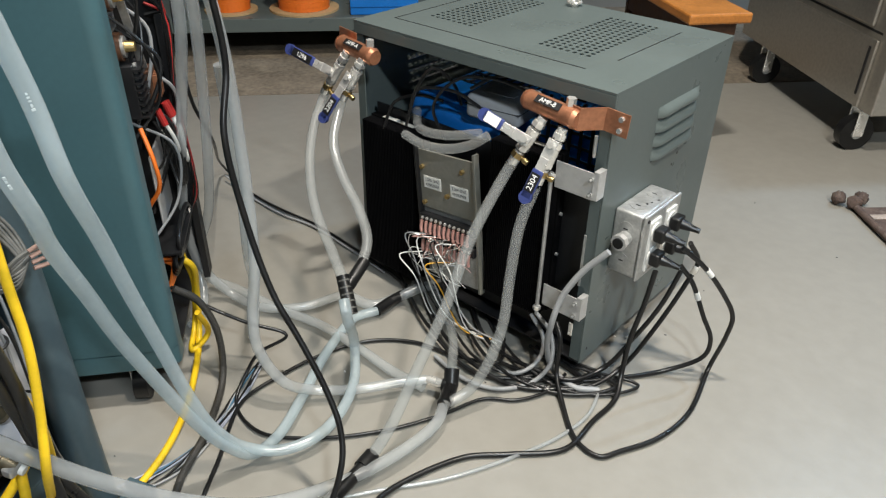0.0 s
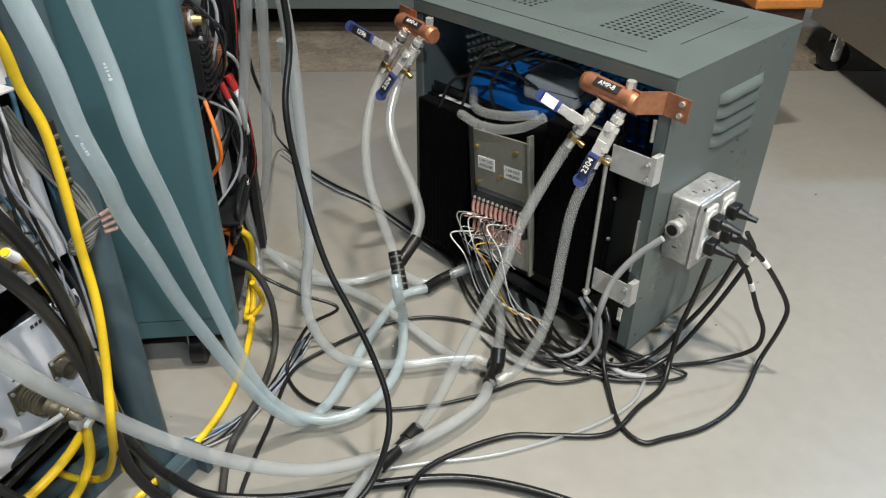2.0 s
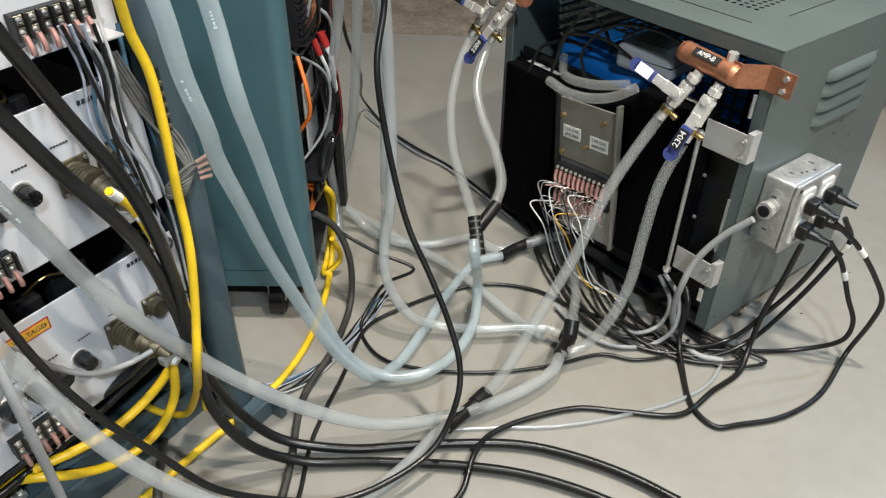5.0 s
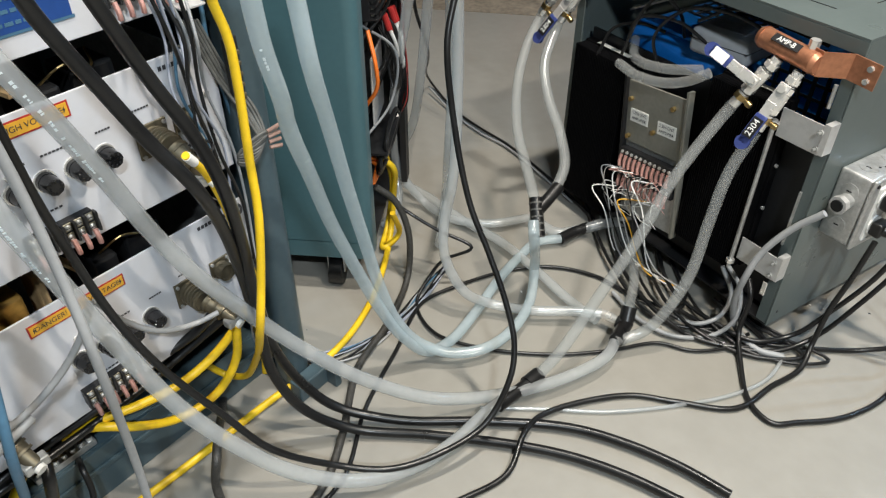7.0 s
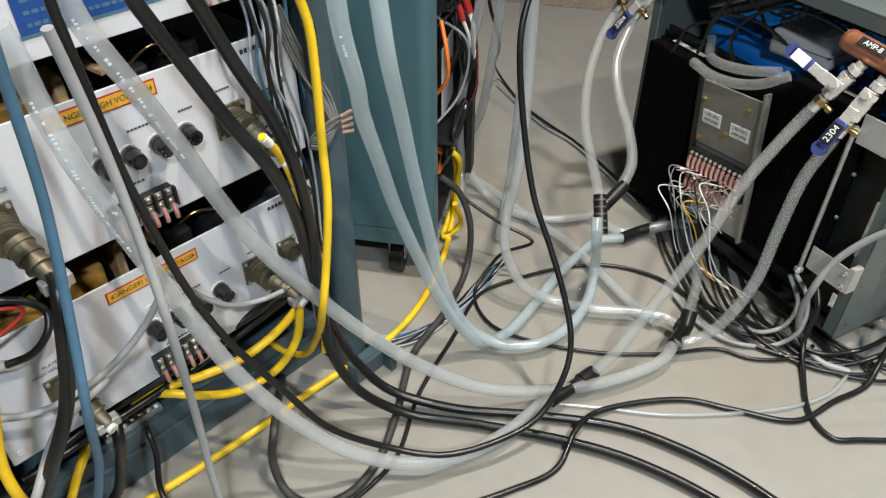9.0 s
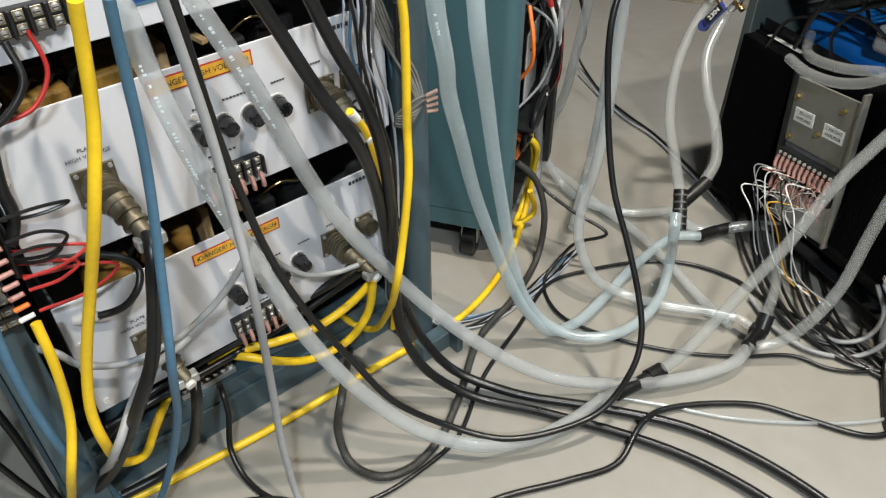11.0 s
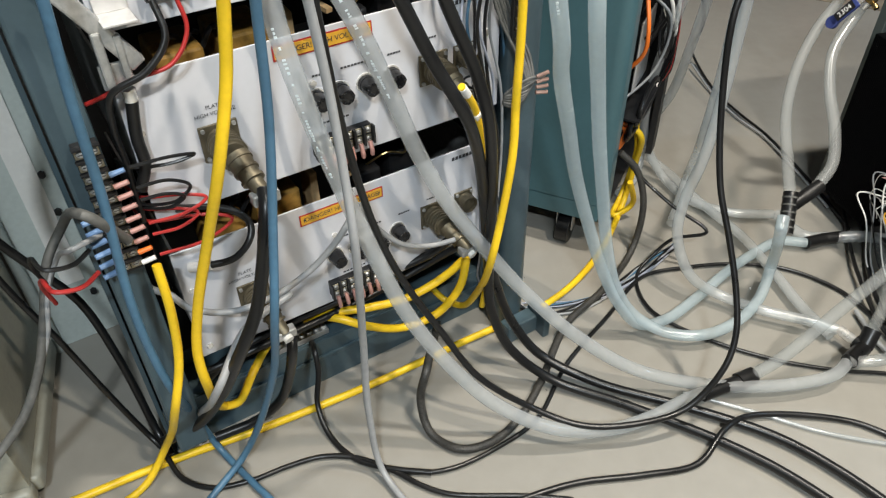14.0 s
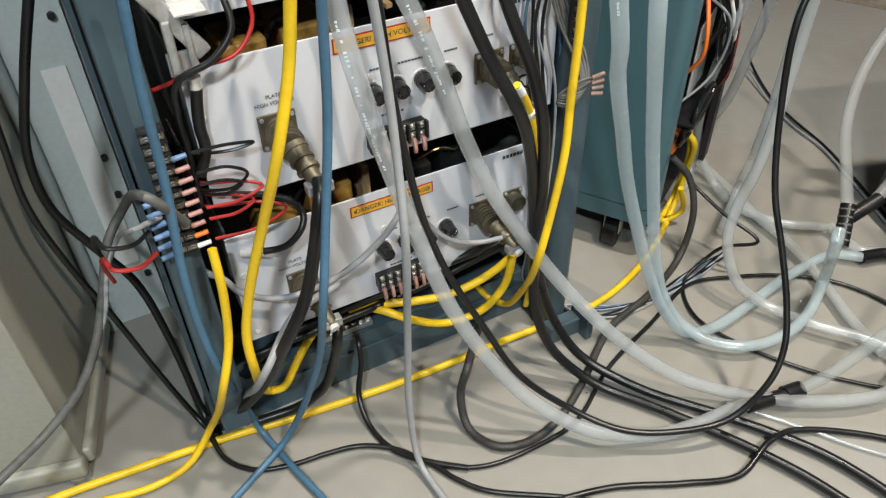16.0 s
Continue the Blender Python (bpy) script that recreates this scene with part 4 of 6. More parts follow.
def panel_unit(z0, z1, label):
    un = thing("rack_unit", RACK, label, "rack unit", "rack power supplies")
    part("panel", box(U0, 0, z0, U1, 0.003, z1, 0.001), M_PANEL, un, "light grey painted steel panel")
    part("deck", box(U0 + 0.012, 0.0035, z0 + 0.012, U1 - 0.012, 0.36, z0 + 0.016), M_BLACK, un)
    part("cheek", box(U0 + 0.006, 0.0035, z0 + 0.002, U0 + 0.009, 0.36, z1 - 0.02), M_STEEL, un)
    part("cheek", box(U1 - 0.009, 0.0035, z0 + 0.002, U1 - 0.006, 0.36, z1 - 0.02), M_STEEL, un)
    for x in (U0 + 0.012, U0 + 0.2, U1 - 0.02):
        for z in (z0 + 0.015, z1 - 0.06):
            part("screw", rod((x, -0.0022, z), (x, 0, z), 0.004, seg=10), M_CHROME, un)
    # what shows over the panel's top edge
    for k, (x, w, h, mat) in enumerate(((U0 + 0.05, 0.05, 0.028, M_BROWN), (U0 + 0.12, 0.06, 0.02, M_BROWN), (U0 + 0.2, 0.012, 0.03, M_CARD), (U0 + 0.26, 0.03, 0.02, M_BLACK), (U0 + 0.31, 0.05, 0.026, M_BLACK))):
        part("component", box(x, 0.03 + 0.015 * (k % 3), z0 + 0.016, x + w, 0.10 + 0.02 * (k % 2), z1 - 0.012 + h * 0.4, 0.004), mat, un)
    for k in range(3):
        x = U0 + 0.06 + 0.022 * k
        part("coil_lead", tube([(x, 0.05, z1 - 0.01), (x + 0.01, 0.04, z1 + 0.012), (x + 0.02, 0.05, z1 + 0.006)], 0.003, 6, 4), M_BLACK, un)
    part("inner_strip", moved(box(0, 0, 0, 0.008, 0.11, 0.005), pose(U0 + 0.235, 0.02, z1 + 0.004, 6, 0, 12)), M_CARD, un)
    part("inner_wire", tube([(U0 + 0.27, 0.05, z1 - 0.01), (U0 + 0.30, 0.03, z1 + 0.014), (U0 + 0.33, 0.035, z1 + 0.002), (U0 + 0.34, 0.06, z1 + 0.012)], 0.0015, 6, 5), M_BRASS, un)
    return un


def saddle_screw(parent, x, y, z, r):
    """A domed, slotted terminal screw on its square saddle plate, pointing to -y."""
    part("saddle", box(x - r * 1.2, y - 0.0012, z - r * 1.25, x + r * 1.2, y, z + r * 1.25, 0.0004, seg=1), M_SADDLE, parent)
    head = rod((x, y - 0.0034, z), (x, y - 0.0012, z), r * 0.62, r * 0.92, seg=12)
    part("screw", head, M_STEEL, parent, smooth=True)
    part("screw_slot", box(x - r * 0.6, y - 0.0036, z - 0.0004, x + r * 0.6, y - 0.0033, z + 0.0004), M_BLACK, parent)


def knob(un, u, z):
    kb = part("fuse_holder", rod((u, -0.007, z), (u, 0, z), 0.0105, seg=16), M_BAKE, un, "black bakelite fuse holder cap")
    part("ring", rod((u, -0.0015, z), (u, 0, z), 0.0122, seg=20), M_CHROME, kb)
    cap = bmesh.new()
    cyl(cap, (u, -0.021, z), (u, -0.007, z), 0.0088, 0.010, 16)
    for k in range(8):
        a = math.tau * k / 8
        ball(cap, (u + 0.0068 * math.cos(a), -0.0205, z + 0.0068 * math.sin(a)), 0.0024, 6)
    part("cap", cap, M_BAKE, kb, smooth=True)


def print_line(un, u, z, w, n=7, h=0.0022):
    """Small printing too fine to read, as bars."""
    for k in range(n):
        part("print_bar", box(u + w * k / n, -0.0006, z, u + w * (k + 0.72) / n, -0.0002, z + h), M_INK, un)


def lathe(prof, u, z, seg=24):
    """A turned shape round a line that points out of the panel at u, z."""
    bm = bmesh.new()
    rings = [[bm.verts.new((u + r * math.cos(a), y, z + r * math.sin(a))) for a in (math.tau * k / seg for k in range(seg))] for r, y in prof]
    for one, two in zip(rings, rings[1:]):
        for k in range(seg):
            bm.faces.new((one[k], one[(k + 1) % seg], two[(k + 1) % seg], two[k]))
    bm.faces.new(rings[-1])
    return bm


def connector(un, u, z, r, length, back, droop=0.03):
    cn = part("connector", box(u - r * 1.15, -0.003, z - r * 1.15, u + r * 1.15, 0, z + r * 1.15, 0.001), M_OLIVE, un, "olive multi-pin connector with square flange")
    for sx in (-1, 1):
        for sz in (-1, 1):
            part("screw", rod((u + sx * r * 0.92, -0.0055, z + sz * r * 0.92), (u + sx * r * 0.92, -0.003, z + sz * r * 0.92), 0.0024, seg=8), M_STEEL, cn)
    prof = [(r * 0.9, -0.003)]
    for k in range(5):
        y = -0.007 - k * length * 0.075
        prof += [(r * 0.84, y), (r * 0.97, y - 0.0006), (r * 0.97, y - 0.0024), (r * 0.84, y - 0.003)]
    prof += [(r * 0.8, -length * 0.46), (r * 0.3, -length * 0.46)]
    shell = lathe(prof, u, z)
    part("shell", shell, M_OLIVE, cn, smooth=True)
    if back:
        end = (u + 0.012, -length, z - droop)
        mid = (u + 0.003, -length * 0.45, z - 0.002)
        e2, m2 = Vector(end), Vector(mid)
        bs = rod(e2.lerp(m2, 0.45), mid, r * 0.6, r * 0.78, 18)
        cyl(bs, end, e2.lerp(m2, 0.5), r * 0.46, r * 0.5, 18)
        for f in (0.40, 0.62, 0.86):
            cyl(bs, e2.lerp(m2, f), e2.lerp(m2, f + 0.07), r * (0.62 + 0.22 * f), seg=20)
        part("backshell", bs, M_OLIVE, cn, smooth=True)
        cl = box(end[0] - r * 0.8, end[1] - 0.004, end[2] - r * 0.35, end[0] + r * 0.8, end[1] + 0.010, end[2] + r * 0.35, 0.002)
        part("clamp", cl, M_STEEL, cn)
        part("marker_ring", rod((end[0] + 0.001, end[1] - 0.009, end[2] - 0.003), (end[0], end[1] - 0.004, end[2] - 0.001), r * 0.36, seg=16), M_LABEL, cn, "white marker ring")
    return cn


def barrier_strip(un, u0, u1, z, n, lugs):
    bs = part("terminal_block", box(u0, -0.010, z - 0.012, u1, 0, z + 0.012, 0.001), M_BLACK, un, "black barrier block with screws and pink lugs")
    step = (u1 - u0) / n
    for k in range(n + 1):
        part("barrier", box(u0 + k * step - 0.0012, -0.017, z - 0.012, u0 + k * step + 0.0012, -0.010, z + 0.012), M_BLACK, bs)
    for k in range(n):
        for dz in (-0.006, 0.006):
            saddle_screw(bs, u0 + (k + 0.5) * step, -0.010, z + dz, 0.0038)
        if k < lugs:
            part("lug", tube([(u0 + (k + 0.5) * step, -0.015, z - 0.008), (u0 + (k + 0.5) * step, -0.019, z - 0.018), (u0 + (k + 0.55) * step, -0.018, z - 0.025)], 0.0028, 6, 3), M_PINK, bs)
    return bs


def danger_label(un, u0, u1, z0, z1):
    rim = part("warning_label", box(u0, -0.0006, z0, u1, 0, z1), M_RED, un, "amber high-voltage warning label with red border")
    face = part("label_face", box(u0 + 0.0018, -0.0010, z0 + 0.0018, u1 - 0.0018, -0.0006, z1 - 0.0018), M_AMBER, rim)
    words("lettering", "DANGER! HIGH VOLTAGE", 0.0088, pose((u0 + u1) / 2, -0.0012, (z0 + z1) / 2), M_INK, face)
    for x in (u0 + 0.006, u1 - 0.006):
        part("flash", moved(quad_plate([(-0.0015, 0.0), (0.001, 0.004), (0.0005, 0.001), (0.002, 0.0006), (-0.001, -0.004), (-0.0004, -0.0006)], 0.0002), pose(x, -0.0013, (z0 + z1) / 2)), M_INK, face)


low = panel_unit(0.203, 0.374, "grey rack power supply with connectors and fuse holders")
up = panel_unit(0.424, 0.590, "grey rack power supply with connectors and fuse holders")
top = panel_unit(0.636, 0.800, "grey rack unit with a blue label and terminals")
danger_label(low, -0.883, -0.766, 0.346, 0.3625)
danger_label(up, -0.880, -0.762, 0.566, 0.5835)
for u in (-0.835, -0.805, -0.772, -0.738):
    knob(up, u - 0.004, 0.512)
for u in (-0.842, -0.810, -0.779, -0.747):
    knob(low, u - 0.002, 0.283)
for un, z in ((up, 0.537), (low, 0.306)):
    print_line(un, -0.84, z, 0.02, 5)
    print_line(un, -0.805, z, 0.034, 8)
    print_line(un, -0.745, z, 0.018, 5)
    print_line(un, -0.835, z - 0.06, 0.035, 7)
    print_line(un, -0.70, z + 0.006, 0.022, 6)
print_line(up, -0.657, 0.575, 0.034, 6, 0.0052)
print_line(low, -0.658, 0.360, 0.034, 6, 0.0052)
for un, u, z in ((up, -0.952, 0.529), (low, -0.963, 0.303)):
    words("lettering", "PLATE", 0.0062, pose(u, -0.0007, z + 0.0085), M_INK, un)
    words("lettering", "HIGH VOLTAGE", 0.0062, pose(u, -0.0007, z + 0.0005), M_INK, un)
connector(up, -0.953, 0.497, 0.0185, 0.085, True)
connector(low, -0.958, 0.273, 0.0175, 0.06, True)
connector(up, -0.684, 0.505, 0.0175, 0.075, True)
connector(low, -0.692, 0.285, 0.0165, 0.075, True, 0.02)
connector(up, -0.640, 0.510, 0.013, 0.03, False)
connector(low, -0.640, 0.290, 0.013, 0.03, False)
barrier_strip(up, -0.852, -0.778, 0.452, 6, 6)
barrier_strip(low, -0.859, -0.788, 0.231, 6, 6)
barrier_strip(top, -0.70, -0.62, 0.672, 6, 6)
barrier_strip(top, -0.99, -0.93, 0.672, 4, 0)
part("blue_label", box(-0.87, -0.0012, 0.66, -0.73, 0, 0.78, 0.0), M_NAVY, top, "large blue printed label")
rnd = random.Random(3)
for row in range(4):
    x = -0.862
    while x < -0.775 + 0.01 * row:
        n = rnd.uniform(0.003, 0.008)
        part("print_bar", box(x, -0.0015, 0.666 + 0.011 * row, x + n, -0.0012, 0.6695 + 0.011 * row), M_BLUECABLE, top)
        x += n + 0.002
part("label_edge", box(-0.872, -0.0011, 0.657, -0.728, -0.0005, 0.66), M_BLUECABLE, top)
part("angle_bracket", box(-1.035, -0.004, 0.655, -1.005, 0, 0.73, 0.001), M_ALU, top, "bright angle bracket")
part("angle_foot", box(-1.035, -0.034, 0.652, -1.005, 0, 0.655, 0.001), M_ALU, top)
part("bracket_screw", rod((-1.02, -0.008, 0.70), (-1.02, -0.004, 0.70), 0.005, seg=10), M_CHROME, top)
part("angle_bracket", box(-0.635, -0.004, 0.645, -0.605, 0, 0.74, 0.001), M_ALU, top, "bright angle bracket")
part("angle_foot", box(-0.635, -0.036, 0.642, -0.605, 0, 0.645, 0.001), M_ALU, top)
part("lever_bar", moved(box(-0.008, -0.006, -0.075, 0.008, 0.006, 0.075, 0.002), pose(-1.052, -0.012, 0.67, 0, -32, 0)), M_STEEL, top, "worn steel slide latch")
part("latch_plate", box(-1.048, -0.012, 0.588, -1.019, -0.008, 0.612, 0.001), M_STEEL, top)
part("latch_hook", box(-1.046, -0.020, 0.592, -1.037, -0.012, 0.645, 0.002), M_STEEL, top)
part("latch_hook", box(-1.028, -0.020, 0.596, -1.021, -0.012, 0.64, 0.002), M_STEEL, top)

# terminal strip on the post
ts = thing("post_terminal_strip", RACK @ pose(-1.083, -0.005, 0.384), "long terminal strip with rows of nickel screws on the post", "terminal strip")
part("base", box(-0.011, -0.010, 0, 0.013, 0, 0.160, 0.001), M_BLACK, ts)
for k in range(11):
    z = 0.010 + k * 0.0142
    part("barrier", box(-0.012, -0.016, z + 0.0055, 0.014, -0.010, z + 0.0075), M_BLACK, ts)
    for x in (-0.005, 0.007):
        saddle_screw(ts, x, -0.010, z, 0.0046)
    if k < 9:
        mat = (M_WHITE, M_ORANGE, M_PINK, M_PINK, M_PINK, M_PINK, M_PINK, M_PINK, M_BLUELUG)[k]
        part("lug", rod((0.013, -0.015, z), (0.027, -0.018, z + 0.003), 0.0031, 0.0026, 10), mat, ts)
    if k < 6:
        part("lug", rod((-0.012, -0.015, z), (-0.028, -0.018, z), 0.0034, 0.003, 10), M_BLUELUG, ts)
for k, (z, mat, dx, dz) in enumerate(((0.012, M_RED, 0.10, 0.03), (0.04, M_RED, 0.06, 0.02), (0.055, M_RED, 0.075, 0.02), (0.085, M_RUBBER, 0.05, -0.02), (0.10, M_RUBBER, 0.06, -0.03), (0.125, M_RUBBER, 0.075, -0.01))):
    pts = [(0.032, -0.019, z + 0.003), (0.032 + dx * 0.5, -0.024, z + 0.004), (0.032 + dx * 0.85, -0.018, z + dz * 0.5), (0.03 + dx * 0.6, -0.014, z + dz), (0.034, 0.004, z + dz * 1.1), (0.026, 0.03, z + dz * 1.2)]
    w = part("red_wire" if mat is M_RED else "black_cable", tube(pts, 0.0019, 8, 6), mat, None, smooth=True)
    w.matrix_world = ts.matrix_world.copy()
    tagged(w, "short looped wire on the post terminal strip", "wire", "terminal strip wires")
for k, z in enumerate((0.02, 0.05)):
    w = part("red_wire" if k == 0 else "black_cable", tube([(-0.03, -0.018, z), (-0.05, -0.03, z - 0.002), (-0.075, -0.03, z + 0.004), (-0.082, -0.006, z + 0.004), (-0.088, 0.03, z - 0.03), (-0.085, 0.06, z - 0.08)], 0.0026, 8, 6), M_RED if k == 0 else M_RUBBER, None, smooth=True)
    w.matrix_world = ts.matrix_world.copy()
    tagged(w, "short looped wire on the post terminal strip", "wire", "terminal strip wires")
# wires at the latch
for mat, name, r, pts in ((M_RED, "red_wire", 0.0022, [(-0.965, -0.012, 0.665), (-0.963, -0.020, 0.63), (-0.985, -0.025, 0.604), (-1.02, -0.02, 0.596), (-1.06, 0.0, 0.576), (-1.09, 0.03, 0.56)]), (M_RUBBER, "black_cable", 0.0034, [(-0.985, -0.012, 0.66), (-0.985, -0.026, 0.63), (-1.01, -0.03, 0.605), (-1.045, -0.022, 0.588), (-1.052, -0.012, 0.55), (-1.05, 0.0, 0.50), (-1.053, 0.0, 0.43)])):
    w = part(name, tube(pts, r, 12, 7), mat, None, smooth=True)
    w.matrix_world = RACK.copy()
    tagged(w, "heavy lead curving behind the bright angle bracket", "wire", "rack leads")
ter = thing("base_terminal_strip", RACK @ pose(-0.935, 0.066, 0.0885), "small nickel terminal strip on the rack base", "terminal strip")
part("base", box(0, -0.012, 0, 0.085, 0.012, 0.010, 0.001), M_STEEL, ter)
for k in range(7):
    for y in (-0.006, 0.006):
        part("screw", rod((0.007 + k * 0.012, y, 0.010), (0.007 + k * 0.012, y, 0.016), 0.0042, seg=8), M_CHROME, ter)
coilb = thing("post_lug_strip", RACK @ pose(-0.585, -0.03, 0.46), "lug strip with tan crimp lugs on the post", "terminal strip")
part("base", box(-0.006, -0.004, 0.06, 0.012, 0.002, 0.138, 0.001), M_BLACK, coilb)
for k in range(5):
    part("terminal", box(-0.004, -0.009, 0.066 + k * 0.013, 0.010, -0.004, 0.071 + k * 0.013, 0.001), M_OLIVE, coilb)
for k in range(4):
    part("lug", rod((0.002, -0.045, 0.014 + 0.007 * k), (0.017, -0.049, 0.012 + 0.009 * k), 0.0026, seg=8), M_TAN, coilb)

# neighbouring cabinets
side = thing("side_frame", RACK @ pose(-1.118, 0.355, 0), "pale grey-green steel frame behind the rack post", "frame")
part("sheet", box(-0.105, 0.0, 0.0, 0.0, 0.004, 1.9, 0.001), M_PALE, side)
part("white_strip", box(-0.052, -0.003, 0.12, -0.020, -0.0005, 0.47), M_WHITE, side, "long white plastic strip")
part("fold", rod((-0.098, -0.004, 0.0), (-0.098, -0.004, 1.9), 0.009, seg=18), M_PALE, side, smooth=True)
for z in (0.539, 0.321, 0.254, 0.091):
    part("screw", rod((-0.015, -0.007, z), (-0.015, -0.0002, z), 0.0055, seg=6), M_BLACK, side)
nb = thing("grey_cabinet", RACK @ pose(-1.295, 0.062, 0, 0, 0, -13.8), "beige-grey steel cabinet standing beside the rack", "cabinet")
part("front_panel", box(-0.6, 0, 0.045, 0, 0.003, 1.7, 0.001), M_BEIGE, nb)
part("side_panel", box(-0.003, 0.0035, 0.045, 0.0, 0.285, 1.7, 0.001), M_BEIGE, nb)
part("base_rail", box(-0.6, -0.012, 0.014, 0.002, 0.012, 0.044, 0.006, seg=3), M_BEIGE, nb, smooth=True)
part("base_rail", box(-0.02, 0.0125, 0.014, 0.010, 0.285, 0.044, 0.006, seg=3), M_BEIGE, nb, smooth=True)
part("foot", rod((-0.012, 0.0, 0.0), (-0.012, 0.0, 0.014), 0.014, seg=16), M_STEEL, nb)
part("dark_opening", box(-0.30, -0.001, 0.05, -0.13, -0.0003, 0.16), M_BLACK, nb, "dark cut-out at the bottom")
for z in (0.30, 0.36):
    part("screw", rod((-0.05, -0.004, z), (-0.05, 0, z), 0.006, seg=10), M_STEEL, nb)


# ---------------------------------------------------------------- far side of the workshop

shelf = thing("storage_shelf", pose(-1.75, 0.86, 0, 0, 0, 48), "grey steel storage shelf loaded with cable reels", "shelf")
part("front_rail", box(-0.7, -0.01, 0.115, 0.75, 0.0, 0.165, 0.002), M_CAB, shelf)
part("deck", box(-0.7, 0.0005, 0.158, 0.75, 0.45, 0.165), M_CAB, shelf)
part("back", box(-0.7, 0.45, 0.0, 0.75, 0.455, 1.2), M_BLACK, shelf)
for x in (-0.7, 0.71):
    part("leg", box(x, 0, 0.0, x + 0.04, 0.04, 1.2, 0.001), M_CAB, shelf)


def reel(x, y, r):
    rl = thing("cable_reel", shelf.matrix_world @ pose(x, y, 0.1655), "orange cable wound on a flat board reel", "reel", "cable reels")
    part("lower_flange", rod((0, 0, 0), (0, 0, 0.008), r * 1.35, seg=36), M_CARD, rl)
    for k in range(8):
        part("cable_turn", rod((0, 0, 0.009 + k * 0.016), (0, 0, 0.0248 + k * 0.016), r * (1 if k % 2 else 0.985), seg=30), M_ORANGE, rl, smooth=True)
    part("upper_flange", rod((0, 0, 0.138), (0, 0, 0.146), r * 1.35, seg=36), M_CARD, rl)


reel(-0.33, 0.12, 0.075)
reel(-0.05, 0.13, 0.10)
bins = thing("blue_bin", shelf.matrix_world @ pose(0.13, 0.02, 0.1655), "bright blue plastic parts bin on the shelf", "bin")
part("tray", box(0, 0, 0, 0.26, 0.3, 0.035, 0.004), M_BLUE, bins)
part("rim", box(0.0, -0.004, 0.03, 0.26, 0.0, 0.06, 0.002), M_BLUE, bins)
part("contents", box(0.05, 0.05, 0.0355, 0.2, 0.2, 0.05, 0.01), M_CARD, bins)

desk = thing("wooden_bench", pose(-0.324, 0.950, 0, 0, 0, 52), "orange varnished wooden bench with dark legs", "bench")
part("top", box(0, 0, 0.392, 0.18, 0.5, 0.42, 0.006), M_WOOD, desk)
part("apron", box(0.03, 0.03, 0.30, 0.155, 0.045, 0.3915), M_DARKWOOD, desk)
part("apron", box(0.03, 0.0455, 0.32, 0.045, 0.46, 0.3915), M_DARKWOOD, desk)
for x, y in ((0.04, 0.05), (0.115, 0.05), (0.04, 0.42), (0.115, 0.42)):
    part("leg", box(x + 0.006, y + 0.006, 0, x + 0.04, y + 0.04, 0.3915, 0.002), M_DARKWOOD, desk)
part("back_board", box(0.03, 0.465, 0.05, 0.155, 0.48, 0.3915), M_DARKWOOD, desk)

ANG = math.degrees(math.atan2(1.394 - 1.793, 0.061 + 0.367))
sc = thing("stainless_cabinet", pose(-0.40, 1.82, 0, 0, 0, ANG), "brushed stainless steel roller cabinet on black casters", "cabinet")
part("body", box(-0.19, 0.0, 0.13, 0.66, 0.6, 0.95, 0.004), M_STAINLESS, sc)
part("drawer_front", box(-0.16, -0.012, 0.36, 0.56, -0.0005, 0.60, 0.004), M_STAINLESS, sc, "stainless drawer front")
part("door_panel", box(-0.17, -0.010, 0.135, 0.60, -0.0005, 0.33, 0.003), M_STAINLESS, sc, "stainless lower panel")
part("door_slot", box(0.575, -0.0125, 0.17, 0.583, -0.0105, 0.31), M_BLACK, sc)
part("drawer_slot", box(-0.09, -0.0005, 0.345, 0.60, 0.0, 0.352), M_BLACK, sc)
for x, y in ((0.0, 0.02), (0.585, 0.02), (0.585, 0.5), (0.0, 0.5)):
    cw = part("caster", rod((x - 0.016, y, 0.052), (x + 0.016, y, 0.052), 0.052, seg=28), M_RUBBER, sc, "black rubber caster with chrome fork", smooth=True)
    part("hub", rod((x - 0.02, y, 0.052), (x + 0.02, y, 0.052), 0.016, seg=16), M_STEEL, cw)
    part("fork", box(x - 0.024, y - 0.016, 0.045, x - 0.019, y + 0.016, 0.129, 0.002), M_CHROME, cw)
    part("fork", box(x + 0.019, y - 0.016, 0.045, x + 0.024, y + 0.016, 0.129, 0.002), M_CHROME, cw)

rug = thing("woven_rug", pose(0.175, 1.03, 0, 0, 0, -45.5), "brown striped woven rug with pompoms at its corner", "rug")
part("mat", box(0.0, 0.004, 0, 0.62, 0.42, 0.009, 0.004), M_RUG, rug)
part("rolled_hem", tube([(0.0, 0.0, 0.013), (0.16, -0.004, 0.014), (0.34, 0.002, 0.013), (0.62, 0.0, 0.013)], 0.0085, 10, 6), M_RUG, rug, smooth=True)
for k in range(7):
    part("pale_stripe", box(0.045 + 0.078 * k, 0.016, 0.0092, 0.068 + 0.078 * k, 0.41, 0.0125, 0.0015), M_RUGPALE, rug)
rnd = random.Random(9)
for px, py in ((-0.025, 0.03), (-0.03, -0.028), (-0.004, 0.0)):
    pom = ball(bmesh.new(), (px, py, 0.02), 0.017, 14)
    for v in pom.verts:
        v.co += (v.co - Vector((px, py, 0.02))) * rnd.uniform(-0.12, 0.22)
    part("pompom", pom, M_RUG, rug, "fuzzy brown pompom", smooth=True)

